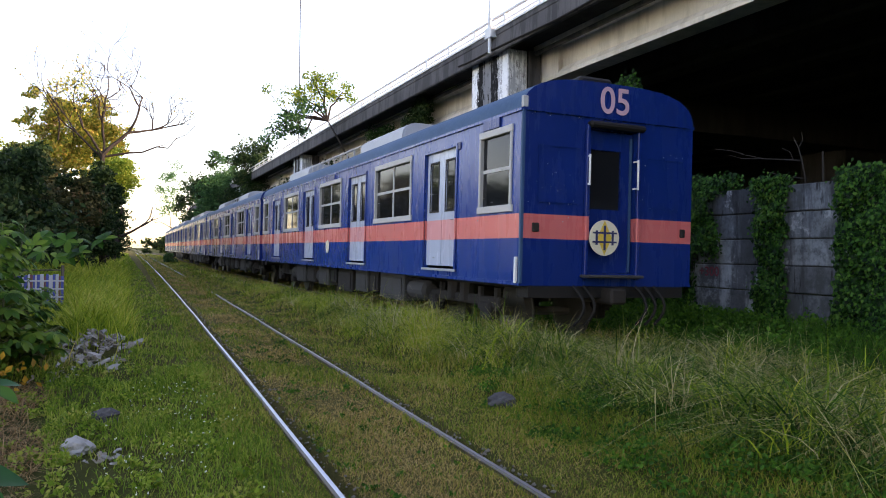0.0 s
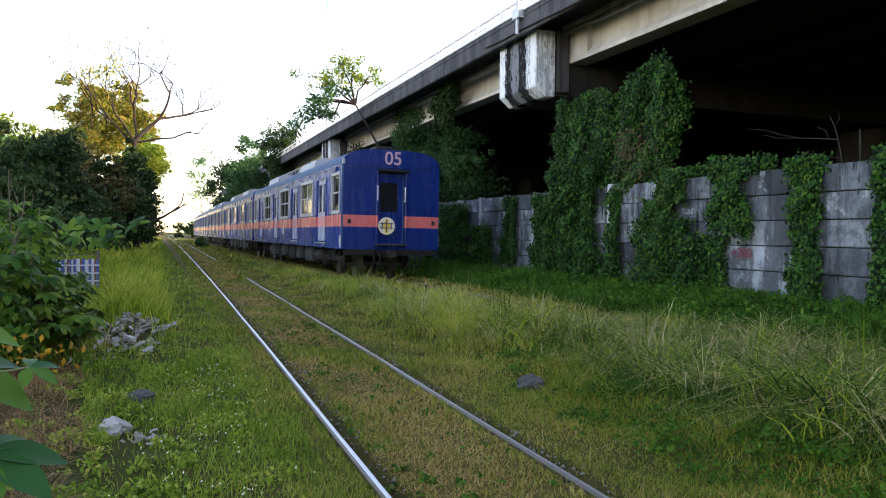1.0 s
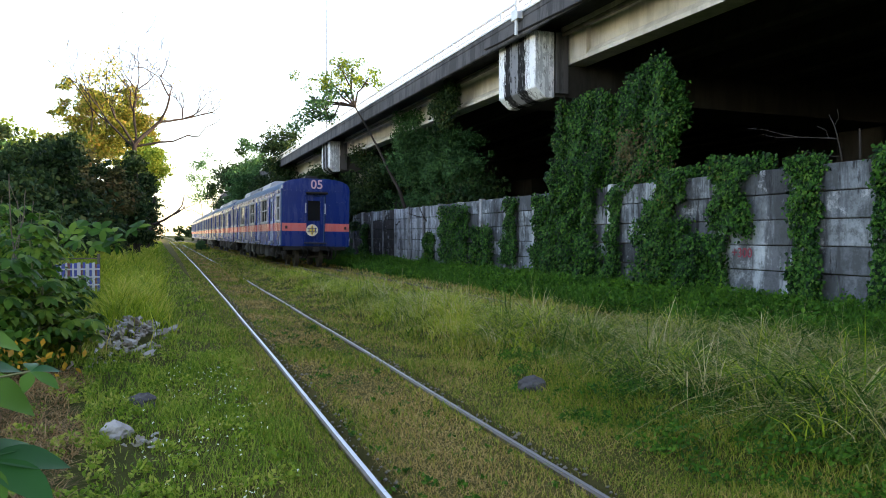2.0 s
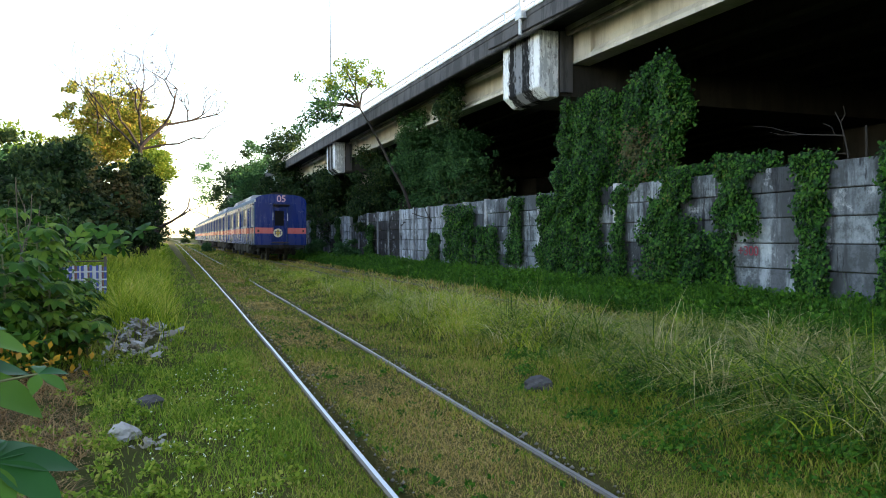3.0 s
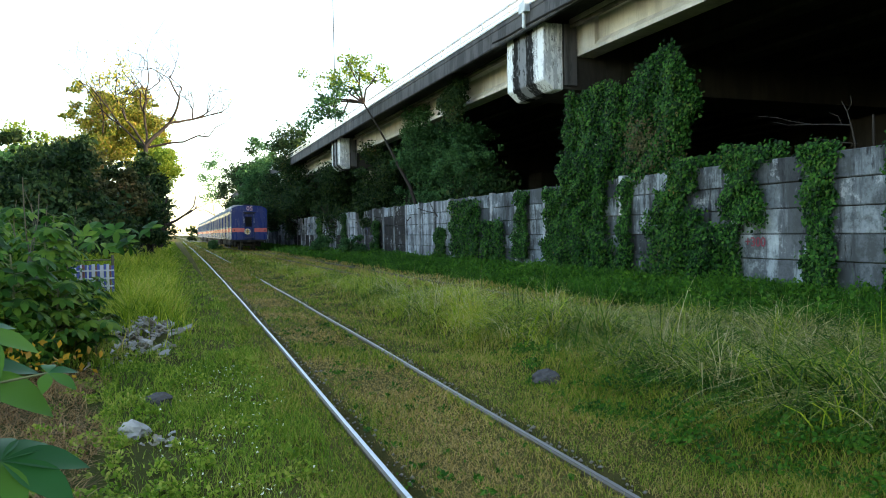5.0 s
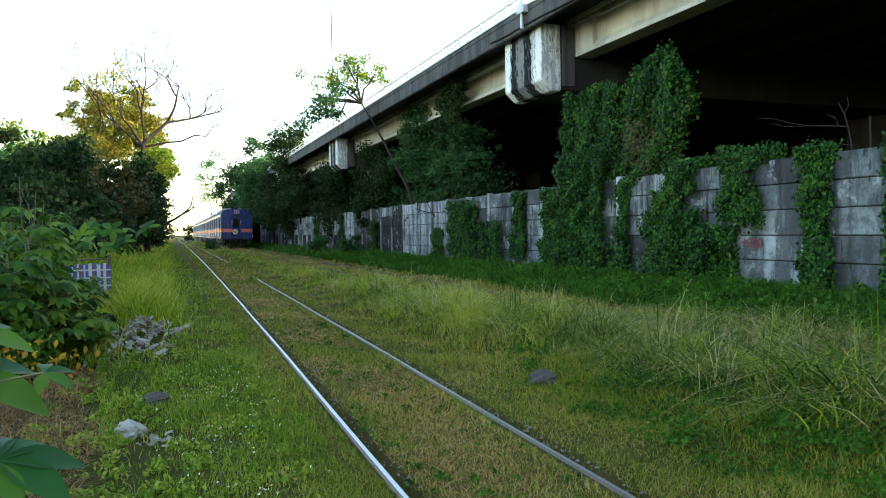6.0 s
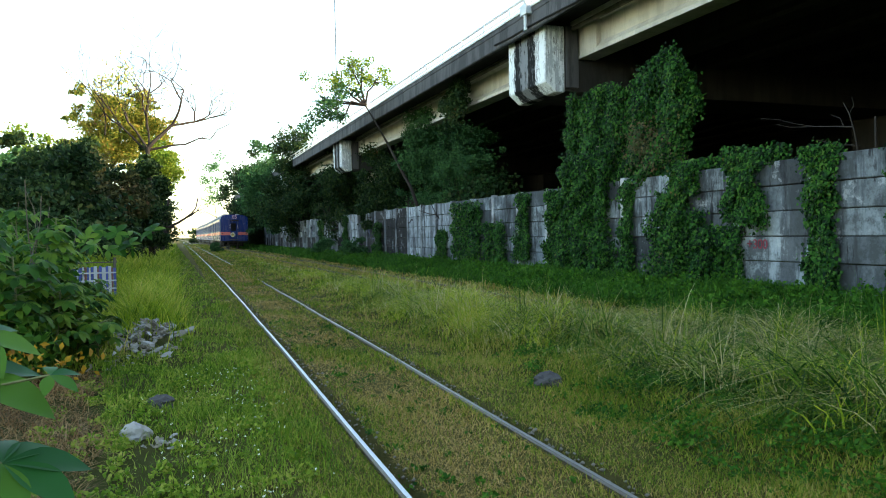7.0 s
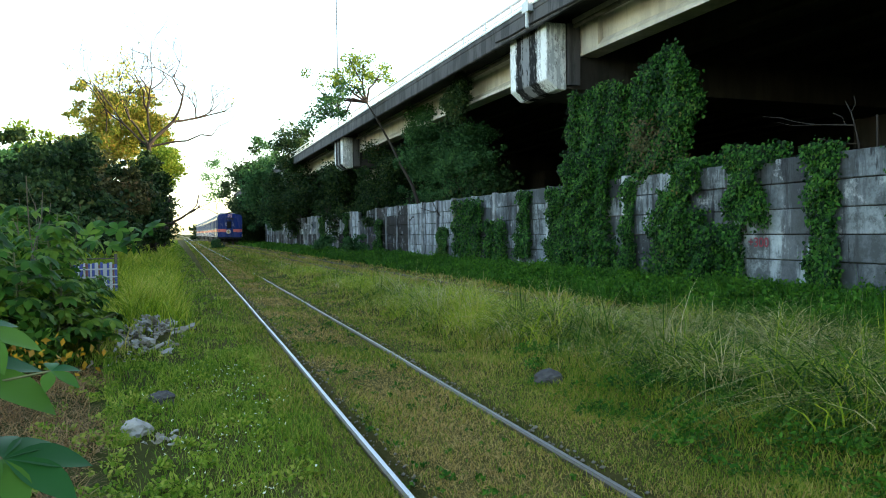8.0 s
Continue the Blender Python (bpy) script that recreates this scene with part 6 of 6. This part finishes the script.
def near_plants():
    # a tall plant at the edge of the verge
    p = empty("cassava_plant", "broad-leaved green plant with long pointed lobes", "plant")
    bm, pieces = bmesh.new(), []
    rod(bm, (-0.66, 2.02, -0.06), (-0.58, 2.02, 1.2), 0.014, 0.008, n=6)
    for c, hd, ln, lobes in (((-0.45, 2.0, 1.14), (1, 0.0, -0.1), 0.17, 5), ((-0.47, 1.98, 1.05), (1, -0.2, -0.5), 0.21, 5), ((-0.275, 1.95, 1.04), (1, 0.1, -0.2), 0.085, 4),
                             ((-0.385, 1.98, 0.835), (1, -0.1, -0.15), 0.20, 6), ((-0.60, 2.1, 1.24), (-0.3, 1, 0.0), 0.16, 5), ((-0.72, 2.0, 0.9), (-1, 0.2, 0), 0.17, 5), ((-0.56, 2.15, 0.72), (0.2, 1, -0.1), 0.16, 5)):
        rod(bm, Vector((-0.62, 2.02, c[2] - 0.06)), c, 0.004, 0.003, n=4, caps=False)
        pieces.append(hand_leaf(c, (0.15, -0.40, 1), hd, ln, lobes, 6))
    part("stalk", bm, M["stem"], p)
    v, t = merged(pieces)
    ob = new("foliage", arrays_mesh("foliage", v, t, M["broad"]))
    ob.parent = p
    for k in range(26):
        y = rng.uniform(7.4, 16)
        x = -0.055 * y - 0.55 - rng.random() ** 0.8 * (0.14 * y)
        hand_plant("leafy green shrub plant on the bank", (x, y), rng.uniform(0.8, 1.6) if x / y < -0.13 else rng.uniform(0.3, 0.5), 28, 0.20, "plants on the bank")
    for k in range(18):
        y = rng.uniform(8.5, 10.6)
        x = -0.085 * y - 0.02 - rng.random() * 0.12 * y
        hand_plant("low leafy plant at the foot of the bank", (x, y), rng.uniform(0.45, 0.95) if x / y < -0.13 else rng.uniform(0.3, 0.5), 30, 0.15, "plants on the bank")
    # leafy undergrowth
    cl = []
    for k in range(46):
        y = rng.uniform(7.6, 22)
        x = -0.07 * y - 0.5 - rng.random() * (0.13 * y + 0.5)
        q = rng.uniform(0.3, 0.6)
        cl.append((x, y, float(ground_z(x, y)) + rng.uniform(0.15, 0.75) * (0.35 if x / y > -0.125 and y > 11 else 1.0), q, q, q * 0.8))
    v, t = leaves(clump_points(cl, 26000), 0.11, 0.2)
    tagged(new("undergrowth", arrays_mesh("undergrowth", v, t, M["shrub"])), "thick green undergrowth on the bank", "undergrowth", kind="stuff")
    # thin pale stalks above the undergrowth
    for k in range(16):
        y = rng.uniform(11, 17)
        x = -0.10 * y - rng.random() * 0.09 * y - 0.2
        s = empty("tall_stalk", "thin bare stalk above the undergrowth", "plant", "bare stalks")
        bm = bmesh.new()
        limb(bm, (x, y, 0.2), (rng.normal(0, 0.16), rng.normal(0, 0.16), 1), rng.uniform(1.2, 2.2), 0.010, 0, 0.22, 2)
        part("stem", bm, M["palebark"], s)
    # big leaves further up the bank
    v, t = merged([hand_leaf((-1.5 + rng.normal(0, 0.5), 20 + rng.normal(0, 1.5), 1.1 + rng.random() * 0.5), rng.normal(0, 0.4, 3) + np.array((0, -0.6, 0.8)), rng.normal(0, 1, 3), 0.4, 4) for _ in range(14)])
    tagged(new("broad_leaves", arrays_mesh("broad_leaves", v, t, M["shrub"])), "clump of broad pale-green leaves", "plant")
    # yellowed leaves and straw litter
    cl = [(-0.72 - 0.16 * k, 7.1 + 0.12 * k, 0.30, 0.16, 0.2, 0.18) for k in range(5)]
    v, t = leaves(clump_points(cl, 60), 0.07, 0.8)
    tagged(new("yellowed_leaves", arrays_mesh("yellowed_leaves", v, t, M["dry"])), "withered orange leaves under the shrubs", "leaves", kind="stuff")
    x, y = scatter(-1.9, -0.35, 3.8, 8.4, 1100)
    keep = x < -0.075 * y - 0.08 - 0.1 * np.sin(y * 3)
    x, y = x[keep], y[keep]
    v, t = blades(x, y, 0.05 + 0.1 * rng.random(len(x)), np.full(len(x), 0.009), rng.uniform(1.2, 3.0, len(x)), 3)
    tagged(new("straw_litter", arrays_mesh("straw_litter", v, t, M["straw"])), "dry brown straw litter", "litter", kind="stuff")
    # small white flowers
    x, y = scatter(-0.5, 0.9, 3.3, 7.5, 80)
    keep = (x - track_mid(y) < -0.8) & (rng.random(len(x)) < np.exp(-((x - 0.35) / 0.35) ** 2) * patchy(x, y, 2.2) * 1.5)
    x, y = x[keep], y[keep]
    pieces = []
    for a, b in zip(x, y):
        z = float(ground_z(a, b)) + rng.uniform(0.08, 0.16)
        for k in range(3):
            pieces.append(leaves(np.array([[a, b, z]]) + rng.normal(0, 0.004, (1, 3)), 0.0115, 0))
    v, t = merged(pieces)
    tagged(new("white_flowers", arrays_mesh("white_flowers", v, t, M["petal"])), "tiny white flowers in the verge grass", "flowers", kind="stuff")


near_plants()


# ---- loose things on the bank ----
def stone(at, size, material, label, group=""):
    bm = bmesh.new()
    bmesh.ops.create_icosphere(bm, subdivisions=3, radius=1.0)
    off = Vector(rng.normal(0, 5, 3))
    for v in bm.verts:
        k = 1 + 0.4 * noise.noise(v.co * 1.1 + off) + 0.25 * noise.noise(v.co * 2.7 + off) + 0.08 * noise.noise(v.co * 7 + off)
        v.co = Vector((v.co.x * size[0], v.co.y * size[1], v.co.z * size[2])) * k
    ob = thing("stone", bm, M[material], label, "stone", group)
    ob.matrix_basis = pose(at[0], at[1], float(ground_z(at[0], at[1])) + size[2] * 0.45, 0, 0, rng.uniform(0, 360))
    return ob


stone((-0.27, 5.68), (0.125, 0.10, 0.07), "palestone", "pale rough stone in the verge grass")
stone((-0.10, 6.62), (0.13, 0.10, 0.07), "darkstone", "dark flat stone in the verge grass")
stone((3.15, 5.85), (0.13, 0.11, 0.09), "darkstone", "dark stone among the tall grass")


def fragment(at, size, material):
    """An angular piece of rubble."""
    bm = bmesh.new()
    bmesh.ops.create_cube(bm, size=1.6)
    bmesh.ops.subdivide_edges(bm, edges=bm.edges[:], cuts=1)
    for v in bm.verts:
        v.co = Vector((v.co.x * size[0], v.co.y * size[1], v.co.z * size[2])) * rng.uniform(0.6, 1.25)
    ob = thing("rubble", bm, M[material], "broken grey rubble dumped on the bank", "rubble", "rubble heap")
    ob.matrix_basis = pose(*at, rng.uniform(-40, 40), rng.uniform(-40, 40), rng.uniform(0, 360))


for k in range(16):       # chips beside the pale stone
    x, y = -0.10 + rng.normal(0, 0.07), 5.42 + rng.normal(0, 0.12)
    q = rng.uniform(0.008, 0.02)
    fragment((x, y, float(ground_z(x, y)) + 0.03), (q * 1.8, q, q * 0.6), ("palestone", "rubble")[k % 2])
for k in range(300):
    u, w = rng.normal(0, 0.21), rng.normal(0, 0.85)
    x, y = -0.32 + u + 0.07 * w, 10.7 + w
    q = rng.uniform(0.011, 0.034) * (1.0 if k % 9 else 1.8)
    z = float(ground_z(x, y)) + 0.03 + 0.24 * math.exp(-(u * u / 0.06 + w * w / 0.6)) * rng.uniform(0.3, 1.1)
    fragment((x, y, z), (q * rng.uniform(1, 2.4), q, q * rng.uniform(0.3, 0.8)), ("rubble", "palestone", "rubble", "palestone", "rubble")[k % 5])

# low fence of sacking
fence = empty("sack_fence", "low fence hung with striped blue and white sacking", "fence")
gz = float(ground_z(-1.6, 17.5))
x = -1.98
for k in range(16):
    wd = rng.uniform(0.035, 0.075)
    bm = boxed((x, x + wd - 0.006, 17.5 + 0.012 * (k % 2), 17.512 + 0.012 * (k % 2), gz - 0.05 + 0.05 * (k % 3), gz + 0.62 - 0.05 * rng.random()), bevel=0.003)
    part("strip", bm, M[("cloth_blue", "cloth_white", "cloth_blue", "cloth_white", "cloth_red")[k % 5]], fence)
    x += wd
for k in range(3):
    part("band", boxed((-1.98, x, 17.486, 17.496, gz + 0.12 + 0.17 * k, gz + 0.15 + 0.17 * k)), M["cloth_white"], fence, "pale cross band")
bm = bmesh.new()
for x in (-2.0, -1.15, -3.4, -4.8):
    rod(bm, (x, 17.55, gz - 0.2), (x, 17.55, gz + 0.8), 0.03, n=6)
rod(bm, (-4.9, 17.55, gz + 0.7), (-1.1, 17.55, gz + 0.7), 0.015, n=6)
part("stakes", bm, M["palebark"], fence)


# ---- movement ----
def motions():
    times = [k * 0.5 for k in range(17)]
    for i, c in enumerate(cars):
        rows = []
        for t in times:
            y = train_y(t) + i * 20.0
            turn = math.degrees(math.atan2(train_line(y + CAR) - train_line(y), CAR))
            rows.append((t, pose(train_line(y), y, 0.0, 0, 0.8, -turn)))
        walk(c, rows)
        for b in c.children:
            if not b.name.startswith("bogie"):
                continue
            for w in b.children:
                y0 = w.location.y
                rows = []
                for k in range(241):
                    t = k / 30
                    a = -math.degrees((train_y(t) - train_y(0)) / WHEEL_R)
                    rows.append((t, pose(0, y0, WHEEL_R, a, 0, 0)))
                walk(w, rows)


motions()
